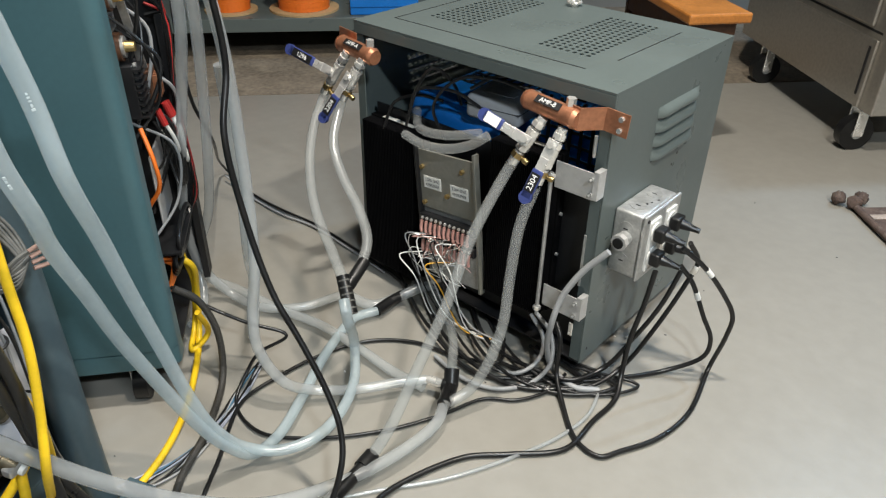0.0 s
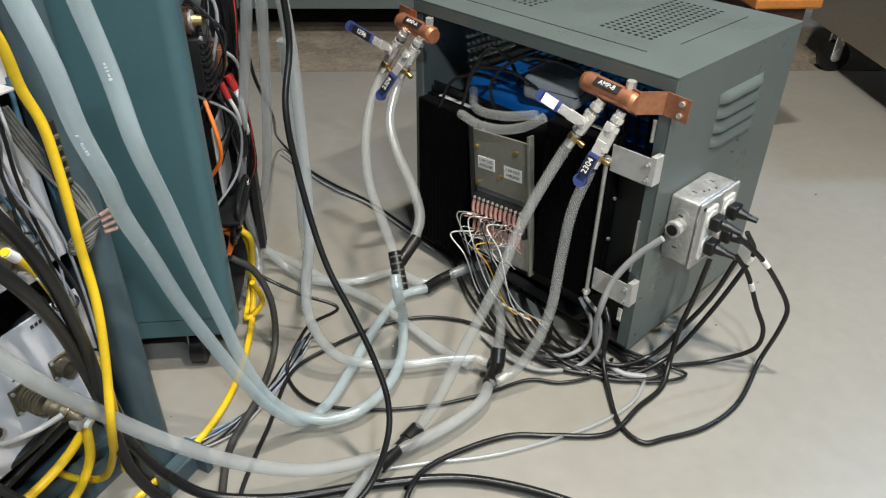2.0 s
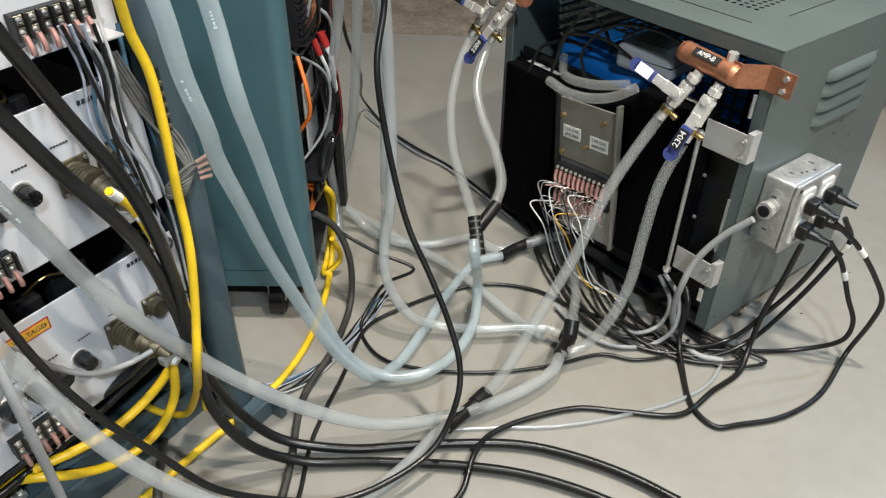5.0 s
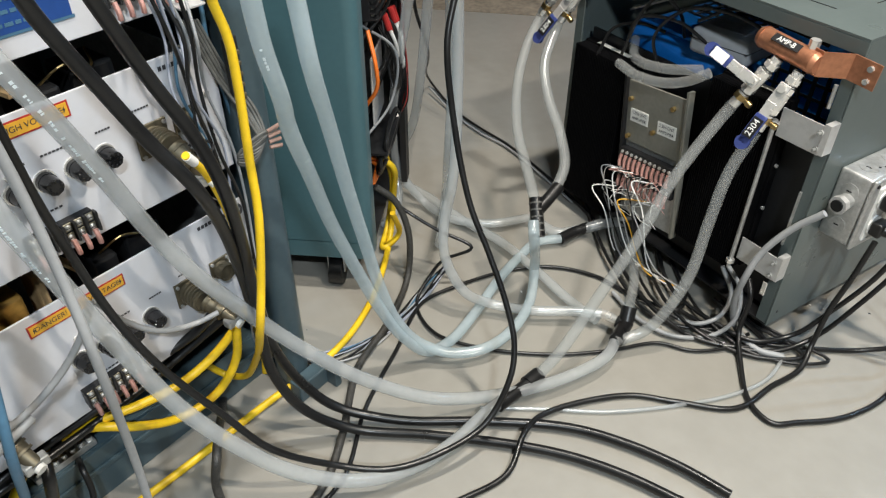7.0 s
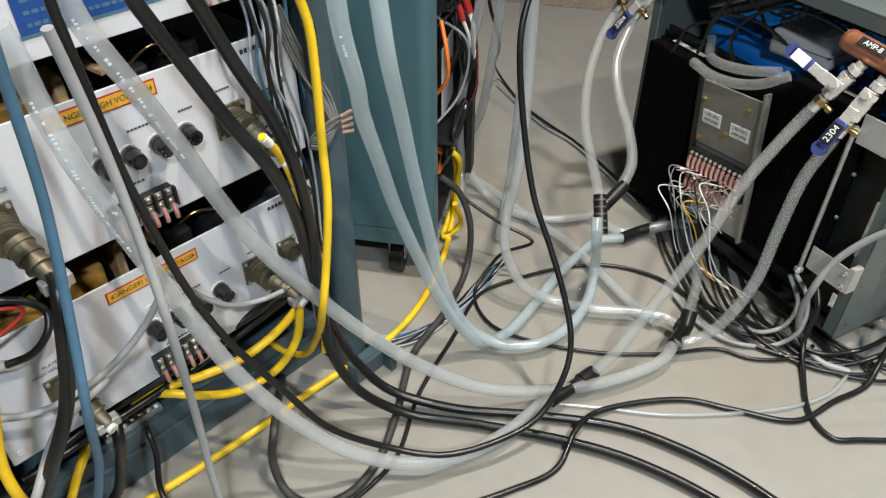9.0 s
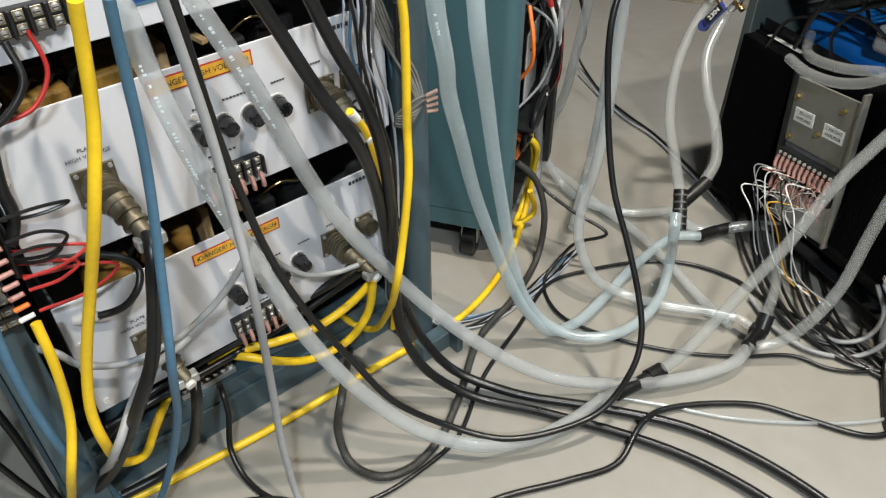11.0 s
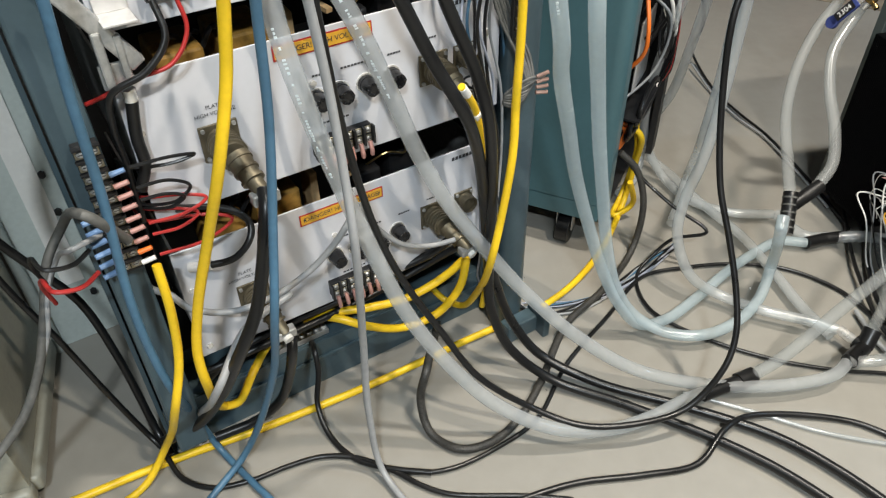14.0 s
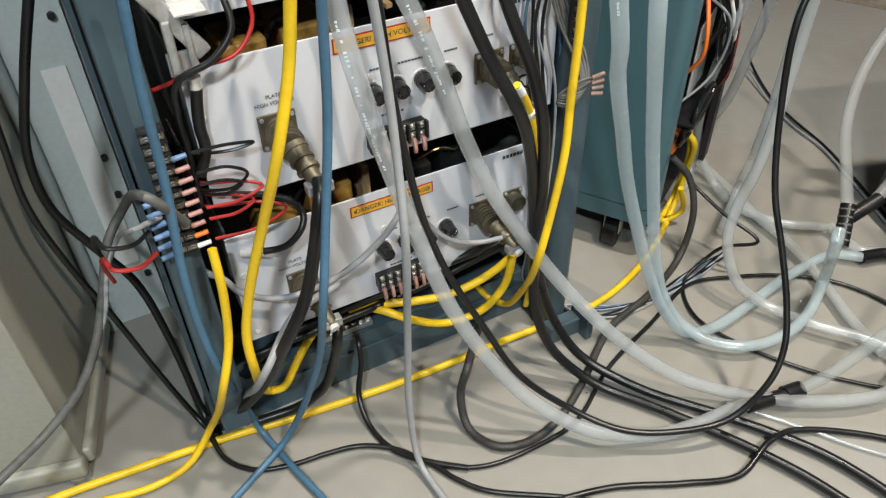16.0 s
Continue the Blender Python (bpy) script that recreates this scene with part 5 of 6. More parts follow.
# lamps on the ceiling
for lx, ly, lz, turn, power, colour, sx, sy in LAMPS:
    fx = thing("tube_fixture", pose(lx, ly, lz + 0.02, 0, 0, turn), "white ceiling tube light fixture", "ceiling light", "ceiling lights")
    part("tray", box(-sx / 2 - 0.05, -sy / 2 - 0.03, 0.02, sx / 2 + 0.05, sy / 2 + 0.03, 0.10, 0.01), M_WHITE, fx)
    part("stem", rod((0, 0, 0.10), (0, 0, 3.05 - fx.location.z), 0.02), M_WHITE, fx)

# little bits on the floor
rnd = random.Random(11)
for k in range(26):
    x, y = rnd.uniform(-0.6, 0.7), rnd.uniform(-1.3, 1.3)
    bit = part("floor_speck", moved(box(-0.003, -0.0015, 0, 0.003, 0.0015, 0.0012), pose(0, 0, 0, 0, 0, rnd.uniform(0, 180))), M_INK if k % 3 else M_WHITE)
    bit.location = (x, y, 0.0002)
    bit.scale = (rnd.uniform(0.4, 1.0),) * 3
    tagged(bit, "tiny speck of debris on the floor", "debris", "floor specks")

# ---------------------------------------------------------------- hoses and cables
cable("clear_hose", "blue-tinted clear vinyl coolant hose hanging to the floor", 0.0091, [(-0.147, -0.741, 0.822), (-0.168, -0.722, 0.743), (-0.173, -0.711, 0.681), (-0.17, -0.705, 0.614), (-0.217, -0.673, 0.516), (-0.253, -0.642, 0.402), (-0.272, -0.616, 0.299), (-0.279, -0.593, 0.196), (-0.275, -0.568, 0.112), (-0.266, -0.53, 0.05), (-0.237, -0.486, 0.03), (-0.218, -0.432, 0.03), (-0.231, -0.366, 0.03), (-0.266, -0.305, 0.035), (-0.324, -0.25, 0.05), (-0.251, -0.323, 0.198), (-0.267, -0.313, 0.214)])
cable("clear_hose", "blue-tinted clear vinyl coolant hose hanging to the floor", 0.0091, [(-0.129, -0.781, 0.782), (-0.13, -0.769, 0.718), (-0.146, -0.758, 0.652), (-0.168, -0.74, 0.586), (-0.19, -0.729, 0.542), (-0.229, -0.697, 0.448), (-0.254, -0.669, 0.357), (-0.271, -0.629, 0.243), (-0.274, -0.594, 0.149), (-0.269, -0.561, 0.08), (-0.263, -0.52, 0.03), (-0.27, -0.471, 0.022), (-0.306, -0.397, 0.02), (-0.357, -0.309, 0.02), (-0.389, -0.242, 0.02), (-0.413, -0.17, 0.02), (-0.397, -0.124, 0.02)])
cable("clear_hose", "milky clear vinyl coolant hose crossing before the rack", 0.0099, [(-0.164, -0.985, 0.752), (-0.176, -0.977, 0.722), (-0.18, -0.968, 0.682), (-0.183, -0.94, 0.613), (-0.205, -0.914, 0.537), (-0.22, -0.885, 0.448), (-0.224, -0.851, 0.369), (-0.22, -0.799, 0.282), (-0.208, -0.747, 0.208), (-0.185, -0.675, 0.128), (-0.157, -0.586, 0.06), (-0.133, -0.508, 0.035), (-0.106, -0.419, 0.03), (-0.093, -0.33, 0.03), (-0.098, -0.27, 0.03), (-0.119, -0.232, 0.035)])
cable("clear_hose", "milky clear vinyl coolant hose crossing before the rack", 0.0099, [(-0.132, -1.025, 0.712), (-0.135, -1.021, 0.687), (-0.132, -1.017, 0.648), (-0.123, -1.005, 0.586), (-0.146, -0.983, 0.479), (-0.153, -0.957, 0.378), (-0.145, -0.92, 0.265), (-0.128, -0.871, 0.175), (-0.107, -0.81, 0.1), (-0.086, -0.731, 0.05), (-0.079, -0.648, 0.03), (-0.087, -0.577, 0.03), (-0.106, -0.508, 0.03), (-0.114, -0.447, 0.03)])
cable("clear_hose", "clear vinyl hose from the brass ball valve", 0.0091, [(-0.594, -0.055, 0.411), (-0.561, -0.114, 0.372), (-0.51, -0.172, 0.326), (-0.437, -0.224, 0.281), (-0.359, -0.259, 0.248), (-0.3, -0.286, 0.228)])
cable("clear_hose", "clear vinyl hose from the brass ball valve", 0.0091, [(-0.529, -0.07, 0.415), (-0.491, -0.128, 0.363), (-0.439, -0.156, 0.322), (-0.375, -0.177, 0.285), (-0.325, -0.205, 0.255), (-0.3, -0.243, 0.234)])
cable("clear_hose", "clear vinyl hose from the brass ball valve", 0.0091, [(-0.125, -0.075, 0.423), (-0.135, -0.109, 0.37), (-0.141, -0.154, 0.304), (-0.135, -0.213, 0.217), (-0.13, -0.285, 0.135), (-0.121, -0.359, 0.063), (-0.121, -0.404, 0.03)])
cable("clear_hose", "clear vinyl hose from the brass ball valve", 0.0091, [(-0.078, -0.075, 0.397), (-0.089, -0.093, 0.33), (-0.086, -0.113, 0.244), (-0.077, -0.138, 0.158), (-0.081, -0.171, 0.09), (-0.093, -0.198, 0.05), (-0.104, -0.23, 0.04), (-0.109, -0.246, 0.04)])
cable("clear_hose", "clear vinyl coolant hose lying on the floor", 0.0091, [(-0.407, -0.397, 0.718), (-0.395, -0.394, 0.677), (-0.402, -0.38, 0.59), (-0.405, -0.375, 0.46), (-0.397, -0.381, 0.33), (-0.388, -0.393, 0.254), (-0.38, -0.414, 0.179), (-0.364, -0.422, 0.121), (-0.328, -0.403, 0.058), (-0.301, -0.361, 0.03), (-0.246, -0.306, 0.03), (-0.207, -0.247, 0.03), (-0.178, -0.213, 0.03)])
cable("clear_hose", "grey-blue clear hose hanging behind the tower", 0.0091, [(-0.447, -0.412, 0.701), (-0.493, -0.388, 0.629), (-0.558, -0.368, 0.516), (-0.636, -0.356, 0.338), (-0.674, -0.35, 0.204), (-0.685, -0.331, 0.1), (-0.66, -0.289, 0.02), (-0.569, -0.271, 0.02), (-0.515, -0.213, 0.02), (-0.49, -0.136, 0.02)])
cable("clear_hose", "grey-blue clear hose hanging behind the tower", 0.0091, [(-0.421, -0.407, 0.704), (-0.476, -0.374, 0.629), (-0.55, -0.338, 0.51), (-0.634, -0.305, 0.332), (-0.682, -0.297, 0.204), (-0.726, -0.312, 0.1), (-0.679, -0.342, 0.02), (-0.628, -0.402, 0.02)])
cable("clear_hose", "clear vinyl coolant hose lying on the floor", 0.0091, [(-0.728, -0.297, 0.03), (-0.668, -0.271, 0.02), (-0.553, -0.255, 0.02), (-0.443, -0.231, 0.02), (-0.334, -0.228, 0.02), (-0.247, -0.23, 0.02), (-0.177, -0.223, 0.02)])
cable("clear_hose", "clear vinyl hose hanging beside the tower", 0.0105, [(-0.417, -0.38, 0.583), (-0.425, -0.372, 0.479), (-0.425, -0.37, 0.385), (-0.421, -0.378, 0.274), (-0.604, -0.268, 0.05), (-0.51, -0.342, 0.02)])
cable("clear_hose", "clear vinyl hose coming down under the amplifiers", 0.0091, [(-0.493, 0.06, 0.004), (-0.356, 0.004, 0.015), (-0.229, -0.086, 0.032), (-0.152, -0.175, 0.05)])
cable("clear_hose", "clear vinyl coolant hose lying on the floor", 0.011, [(-0.489, -0.13, 0.02), (-0.417, -0.117, 0.02), (-0.4, -0.069, 0.02), (-0.377, -0.017, 0.03), (-0.351, 0.035, 0.03)])
cable("black_cable", "long black coaxial cable looping over the floor", 0.0046, [(-0.365, -0.419, 0.734), (-0.352, -0.417, 0.689), (-0.341, -0.419, 0.606), (-0.318, -0.45, 0.532), (-0.288, -0.458, 0.431), (-0.235, -0.463, 0.322), (-0.19, -0.458, 0.259), (-0.143, -0.458, 0.199), (-0.108, -0.466, 0.153), (-0.085, -0.487, 0.114), (-0.069, -0.541, 0.06), (-0.067, -0.617, 0.05), (-0.082, -0.691, 0.05), (-0.117, -0.76, 0.07), (-0.135, -0.83, 0.133), (-0.156, -0.874, 0.208), (-0.171, -0.923, 0.308), (-0.175, -0.949, 0.393), (-0.169, -0.966, 0.493), (-0.155, -0.975, 0.568), (-0.154, -0.981, 0.646), (-0.147, -0.985, 0.706), (-0.14, -0.986, 0.742)])
cable("black_cable", "thick black rubber cable hanging before the rack", 0.0072, [(-0.158, -0.935, 0.734), (-0.169, -0.926, 0.703), (-0.173, -0.897, 0.636), (-0.171, -0.872, 0.58), (-0.163, -0.842, 0.523), (-0.199, -0.816, 0.439), (-0.227, -0.8, 0.348), (-0.245, -0.789, 0.263), (-0.253, -0.773, 0.186), (-0.256, -0.745, 0.1), (-0.231, -0.704, 0.04), (-0.174, -0.625, 0.015), (-0.104, -0.514, 0.012), (-0.026, -0.412, 0.012), (0.041, -0.36, 0.012), (0.115, -0.321, 0.012), (0.185, -0.297, 0.012)])
cable("black_cable", "thick black rubber cable hanging before the rack", 0.0072, [(-0.172, -0.887, 0.723), (-0.181, -0.876, 0.691), (-0.188, -0.85, 0.62), (-0.187, -0.826, 0.561), (-0.182, -0.812, 0.507), (-0.211, -0.796, 0.4), (-0.224, -0.792, 0.329), (-0.233, -0.791, 0.233), (-0.231, -0.785, 0.155), (-0.221, -0.752, 0.07), (-0.192, -0.693, 0.02), (-0.128, -0.6, 0.012), (-0.045, -0.502, 0.012), (0.016, -0.444, 0.012), (0.084, -0.398, 0.012), (0.157, -0.362, 0.012)])
cable("black_cable", "black braided cable looping over the floor", 0.0062, [(-0.369, -0.838, 0.004), (-0.187, -0.892, 0.1), (-0.177, -0.904, 0.05), (-0.145, -0.896, 0.01), (-0.109, -0.86, 0.01), (-0.111, -0.812, 0.01), (-0.143, -0.761, 0.01), (-0.199, -0.71, 0.012), (-0.309, -0.628, 0.01), (-0.377, -0.533, 0.01), (-0.459, -0.445, 0.02), (-0.478, -0.43, 0.108), (-0.5, -0.444, 0.169), (-0.515, -0.473, 0.2)])
cable("black_cable", "thin black cable on the floor", 0.0035, [(-0.131, -1.008, 0.006), (-0.094, -0.947, 0.006), (-0.083, -0.884, 0.006), (-0.103, -0.805, 0.006), (-0.137, -0.736, 0.006), (-0.227, -0.658, 0.006), (-0.314, -0.552, 0.006), (-0.394, -0.451, 0.006), (-0.399, -0.363, 0.006), (-0.386, -0.268, 0.006), (-0.351, -0.187, 0.006), (-0.284, -0.131, 0.006), (-0.2, -0.11, 0.008), (-0.126, -0.073, 0.012), (-0.16, -0.012, 0.014)])
cable("black_cable", "thin black cable kinked on the floor", 0.0032, [(-0.521, -0.474, 0.2), (-0.501, -0.432, 0.15), (-0.448, -0.389, 0.116), (-0.394, -0.345, 0.09), (-0.422, -0.39, 0.06), (-0.426, -0.416, 0.03), (-0.399, -0.461, 0.006), (-0.313, -0.474, 0.006), (-0.234, -0.419, 0.006), (-0.162, -0.329, 0.006), (-0.119, -0.244, 0.006), (-0.088, -0.16, 0.006), (-0.045, -0.125, 0.006), (-0.015, -0.067, 0.008), (-0.016, -0.015, 0.012)])
cable("black_cable", "thin black cable on the floor before the rack", 0.0038, [(-0.188, -1.273, 0.02), (-0.153, -1.251, 0.006), (-0.128, -1.209, 0.006), (-0.128, -1.154, 0.006), (-0.139, -1.105, 0.006), (-0.144, -1.056, 0.006), (-0.131, -1.008, 0.006), (-0.1, -0.962, 0.006), (-0.068, -0.927, 0.006), (-0.045, -0.891, 0.006), (-0.018, -0.787, 0.006), (0.001, -0.729, 0.006)])
cable("black_cable", "thin black cable from the base terminal strip", 0.0042, [(-0.311, -1.05, 0.074), (-0.26, -1.045, 0.102), (-0.244, -1.044, 0.075), (-0.217, -1.053, 0.03), (-0.176, -1.041, 0.006), (-0.128, -1.008, 0.006), (-0.101, -0.962, 0.008), (-0.082, -0.908, 0.008)])
cable("mains_cable", "black mains cable with white label band", 0.0042, [(0.1, 0.118, 0.237), (0.12, 0.134, 0.204), (0.147, 0.151, 0.135), (0.166, 0.16, 0.09), (0.163, 0.157, 0.05), (0.115, 0.123, 0.01), (0.063, 0.051, 0.008), (0.007, -0.013, 0.008), (-0.054, -0.051, 0.008), (-0.131, -0.069, 0.008)])
cable("mains_cable", "black mains cable with white label band", 0.0042, [(0.11, 0.082, 0.293), (0.14, 0.108, 0.26), (0.172, 0.144, 0.2), (0.191, 0.163, 0.152), (0.188, 0.169, 0.103), (0.173, 0.172, 0.02), (0.194, 0.054, 0.006), (0.183, -0.036, 0.006), (0.152, -0.102, 0.006), (0.131, -0.137, 0.006), (0.086, -0.133, 0.006), (0.018, -0.076, 0.01), (-0.019, -0.042, 0.03), (-0.025, -0.033, 0.1), (-0.044, -0.021, 0.12)])
cable("mains_cable", "black mains cable running over the floor", 0.0046, [(0.08, 0.065, 0.243), (0.074, 0.06, 0.173), (0.066, 0.049, 0.101), (0.067, 0.038, 0.03), (0.083, -0.004, 0.008), (0.082, -0.076, 0.006), (0.082, -0.161, 0.006), (0.021, -0.232, 0.006), (-0.029, -0.287, 0.006), (-0.067, -0.424, 0.012), (-0.049, -0.48, 0.022), (-0.013, -0.538, 0.006), (-0.013, -0.619, 0.006), (-0.022, -0.714, 0.006), (-0.016, -0.787, 0.006), (-0.001, -0.869, 0.006)])
cable("mains_cable", "black mains cable with white label band", 0.0042, [(0.11, 0.111, 0.29), (0.12, 0.138, 0.243), (0.113, 0.126, 0.204), (0.089, 0.092, 0.113), (0.059, 0.051, 0.03), (0.032, -0.015, 0.01), (-0.029, -0.068, 0.008), (-0.097, -0.08, 0.008)])
cable("mains_cable", "black mains cable beside the cabinet", 0.0042, [(0.11, 0.096, 0.241), (0.095, 0.081, 0.172), (0.067, 0.057, 0.096), (0.036, 0.03, 0.03), (0.004, -0.03, 0.02), (-0.056, -0.05, 0.02), (-0.161, -0.05, 0.02), (-0.338, 0.08, 0.004)])
cable("grey_cable", "light grey conduit cable entering the outlet box", 0.0055, [(0.03, -0.012, 0.295), (-0.001, -0.026, 0.253), (-0.025, -0.045, 0.198), (-0.031, -0.06, 0.143), (-0.04, -0.049, 0.081), (-0.033, -0.029, 0.02), (0.013, -0.032, 0.01), (0.05, -0.006, 0.008)])
cable("grey_cable", "thin clear grey cable on the floor", 0.0032, [(0.051, -0.004, 0.008), (0.068, -0.071, 0.006), (0.058, -0.15, 0.006), (0.026, -0.24, 0.006), (-0.021, -0.337, 0.006), (-0.077, -0.416, 0.006), (-0.134, -0.502, 0.006)])
cable("black_cable", "black wire running out under the amplifiers", 0.003, [(-0.396, 0.03, 0.004), (-0.146, -0.102, 0.02), (-0.066, -0.069, 0.008), (0.001, -0.023, 0.008), (0.027, 0.031, 0.01), (-0.029, 0.023, 0.012), (-0.072, 0.038, 0.014)])
cable("black_cable", "black wire running out under the amplifiers", 0.0036, [(-0.33, 0.03, 0.004), (-0.131, -0.088, 0.02), (-0.025, -0.074, 0.008), (0.041, -0.029, 0.008), (0.067, 0.023, 0.01), (-0.037, 0.015, 0.012), (-0.081, 0.029, 0.014)])
cable("black_cable", "black wire running out under the amplifiers", 0.0042, [(-0.439, 0.03, 0.004), (-0.216, -0.101, 0.02), (-0.078, -0.104, 0.008), (-0.011, -0.058, 0.008), (0.014, -0.006, 0.01), (-0.045, 0.008, 0.012), (-0.091, 0.02, 0.014)])
cable("black_cable", "black wire running out under the amplifiers", 0.003, [(-0.239, 0.03, 0.004), (-0.092, -0.052, 0.02), (0.005, -0.047, 0.008), (0.071, -0.002, 0.008), (0.097, 0.051, 0.01), (-0.053, 0.001, 0.012), (-0.1, 0.011, 0.014)])
cable("black_cable", "black wire running out under the amplifiers", 0.0036, [(-0.501, 0.03, 0.004), (-0.283, -0.092, 0.02), (-0.142, -0.122, 0.008), (-0.074, -0.076, 0.008), (-0.049, -0.022, 0.01), (-0.061, -0.006, 0.012), (-0.11, 0.003, 0.014)])
cable("grey_cable", "grey wire looping under the amplifier bracket", 0.004, [(-0.083, -0.03, 0.127), (-0.051, -0.024, 0.093), (-0.034, -0.04, 0.047), (-0.048, -0.069, 0.01), (-0.085, -0.129, 0.01), (-0.146, -0.149, 0.01), (-0.226, -0.138, 0.01)])
cable("grey_cable", "grey wire looping under the amplifier bracket", 0.004, [(-0.092, -0.03, 0.118), (-0.064, -0.025, 0.073), (-0.063, -0.041, 0.03), (-0.078, -0.081, 0.02), (-0.135, -0.098, 0.01)])
cable("black_cable", "dark twin cable lying on the floor behind the hoses", 0.0032, [(-0.572, -0.349, 0.688), (-0.606, -0.336, 0.579), (-0.633, -0.315, 0.453), (-0.646, -0.286, 0.383), (-1.162, 0.037, 0.02), (-1.004, 0.014, 0.008), (-0.885, 0.014, 0.008), (-0.78, 0.024, 0.008), (-0.635, 0.017, 0.008), (-0.51, 0.005, 0.008), (-0.427, -0.008, 0.008)])
cable("grey_cable", "grey cable lying on the floor behind the hoses", 0.0026, [(-1.127, 0.013, 0.02), (-0.988, 0.002, 0.007), (-0.868, 0.001, 0.007), (-0.771, 0.016, 0.007), (-0.624, 0.007, 0.007), (-0.5, -0.005, 0.007)])
cable("yellow_cable", "thick yellow cable hanging before the rack post", 0.0052, [(-0.236, -0.791, 0.767), (-0.24, -0.774, 0.712), (-0.245, -0.768, 0.663), (-0.242, -0.761, 0.629), (-0.24, -0.76, 0.573), (-0.233, -0.764, 0.495), (-0.22, -0.769, 0.427), (-0.204, -0.783, 0.358), (-0.185, -0.801, 0.297), (-0.27, -0.796, 0.159), (-0.326, -0.808, 0.079), (-0.351, -0.829, 0.073), (-0.363, -0.853, 0.1)])
cable("yellow_cable", "thick yellow cable hanging before the rack panels", 0.0058, [(-0.092, -1.049, 0.722), (-0.1, -1.055, 0.684), (-0.101, -1.065, 0.625), (-0.092, -1.089, 0.54), (-0.112, -1.119, 0.448), (-0.119, -1.151, 0.351), (-0.116, -1.166, 0.284), (-0.112, -1.166, 0.238), (-0.189, -1.173, 0.1), (-0.189, -1.153, 0.105), (-0.206, -1.131, 0.134), (-0.245, -1.113, 0.136), (-0.273, -1.094, 0.139), (-0.332, -1.081, 0.09)])
cable("yellow_cable", "yellow cable leaving the terminal strip", 0.0052, [(-0.139, -1.182, 0.404), (-0.124, -1.18, 0.35), (-0.111, -1.187, 0.283), (-0.094, -1.204, 0.225), (-0.171, -1.261, 0.06), (-0.149, -1.301, 0.01), (-0.12, -1.347, 0.01), (-0.105, -1.435, 0.01)])
cable("yellow_cable", "yellow extension cord lying along the floor", 0.006, [(-0.111, -1.518, 0.008), (-0.129, -1.464, 0.008), (-0.156, -1.369, 0.008), (-0.186, -1.261, 0.008), (-0.214, -1.129, 0.008), (-0.26, -0.959, 0.008), (-0.314, -0.801, 0.008), (-0.368, -0.639, 0.008), (-0.434, -0.544, 0.008), (-0.507, -0.474, 0.012), (-0.593, -0.408, 0.02), (-0.611, -0.387, 0.1), (-0.587, -0.399, 0.18), (-0.602, -0.419, 0.2)])
cable("yellow_cable", "yellow cable looping behind the base of the rack", 0.0062, [(-0.292, -0.786, 0.237), (-0.292, -0.813, 0.205), (-0.291, -0.847, 0.176), (-0.282, -0.9, 0.158), (-0.273, -0.951, 0.16), (-0.276, -1.001, 0.158), (-0.289, -1.052, 0.14)])
cable("yellow_cable", "yellow cable looping behind the base of the rack", 0.0062, [(-0.283, -0.809, 0.221), (-0.279, -0.821, 0.165), (-0.276, -0.857, 0.121), (-0.267, -0.911, 0.113), (-0.258, -0.962, 0.137), (-0.265, -1.002, 0.155), (-0.293, -1.043, 0.147)])
cable("yellow_cable", "yellow cable with white label band, branching from the connector", 0.0045, [(-0.222, -0.832, 0.524), (-0.239, -0.813, 0.488), (-0.244, -0.8, 0.442), (-0.248, -0.789, 0.371), (-0.264, -0.775, 0.284), (-0.285, -0.776, 0.181), (-0.293, -0.782, 0.104)])
cable("yellow_cable", "coiled yellow cord beside the tower", 0.0055, [(-0.597, -0.406, 0.2), (-0.616, -0.386, 0.12), (-0.613, -0.403, 0.03), (-0.571, -0.438, 0.012), (-0.567, -0.42, 0.02), (-0.564, -0.403, 0.04), (-0.555, -0.421, 0.1)])
cable("blue_cable", "blue-grey cable hanging before the rack panel", 0.0049, [(-0.093, -1.027, 0.72), (-0.1, -1.03, 0.682), (-0.111, -1.038, 0.572), (-0.101, -1.055, 0.448), (-0.079, -1.069, 0.359), (-0.122, -1.094, 0.212), (-0.153, -1.162, 0.03), (-0.113, -1.208, 0.01), (-0.071, -1.243, 0.01)])
cable("blue_cable", "blue cable hanging along the rack post", 0.005, [(-0.111, -1.186, 0.725), (-0.115, -1.189, 0.688), (-0.123, -1.198, 0.61), (-0.131, -1.206, 0.502), (-0.122, -1.215, 0.375), (-0.117, -1.213, 0.29), (-0.115, -1.205, 0.226), (-0.191, -1.217, 0.09), (-0.188, -1.199, 0.01), (-0.121, -1.153, 0.008), (-0.04, -1.093, 0.008)])
cable("grey_cable", "light grey cable hanging before the rack", 0.0047, [(-0.101, -0.992, 0.715), (-0.108, -0.988, 0.675), (-0.109, -0.981, 0.596), (-0.099, -0.977, 0.51), (-0.08, -0.976, 0.433), (-0.114, -0.979, 0.253), (-0.115, -0.983, 0.12), (-0.092, -0.975, 0.02), (-0.023, -0.942, 0.01)])
cable("black_cable", "thick dark cable from the plate connector", 0.0076, [(-0.148, -1.059, 0.474), (-0.132, -1.058, 0.466), (-0.119, -1.064, 0.439), (-0.118, -1.073, 0.399), (-0.112, -1.091, 0.339), (-0.103, -1.122, 0.28), (-0.145, -1.165, 0.172), (-0.175, -1.212, 0.09), (-0.179, -1.265, 0.06)])
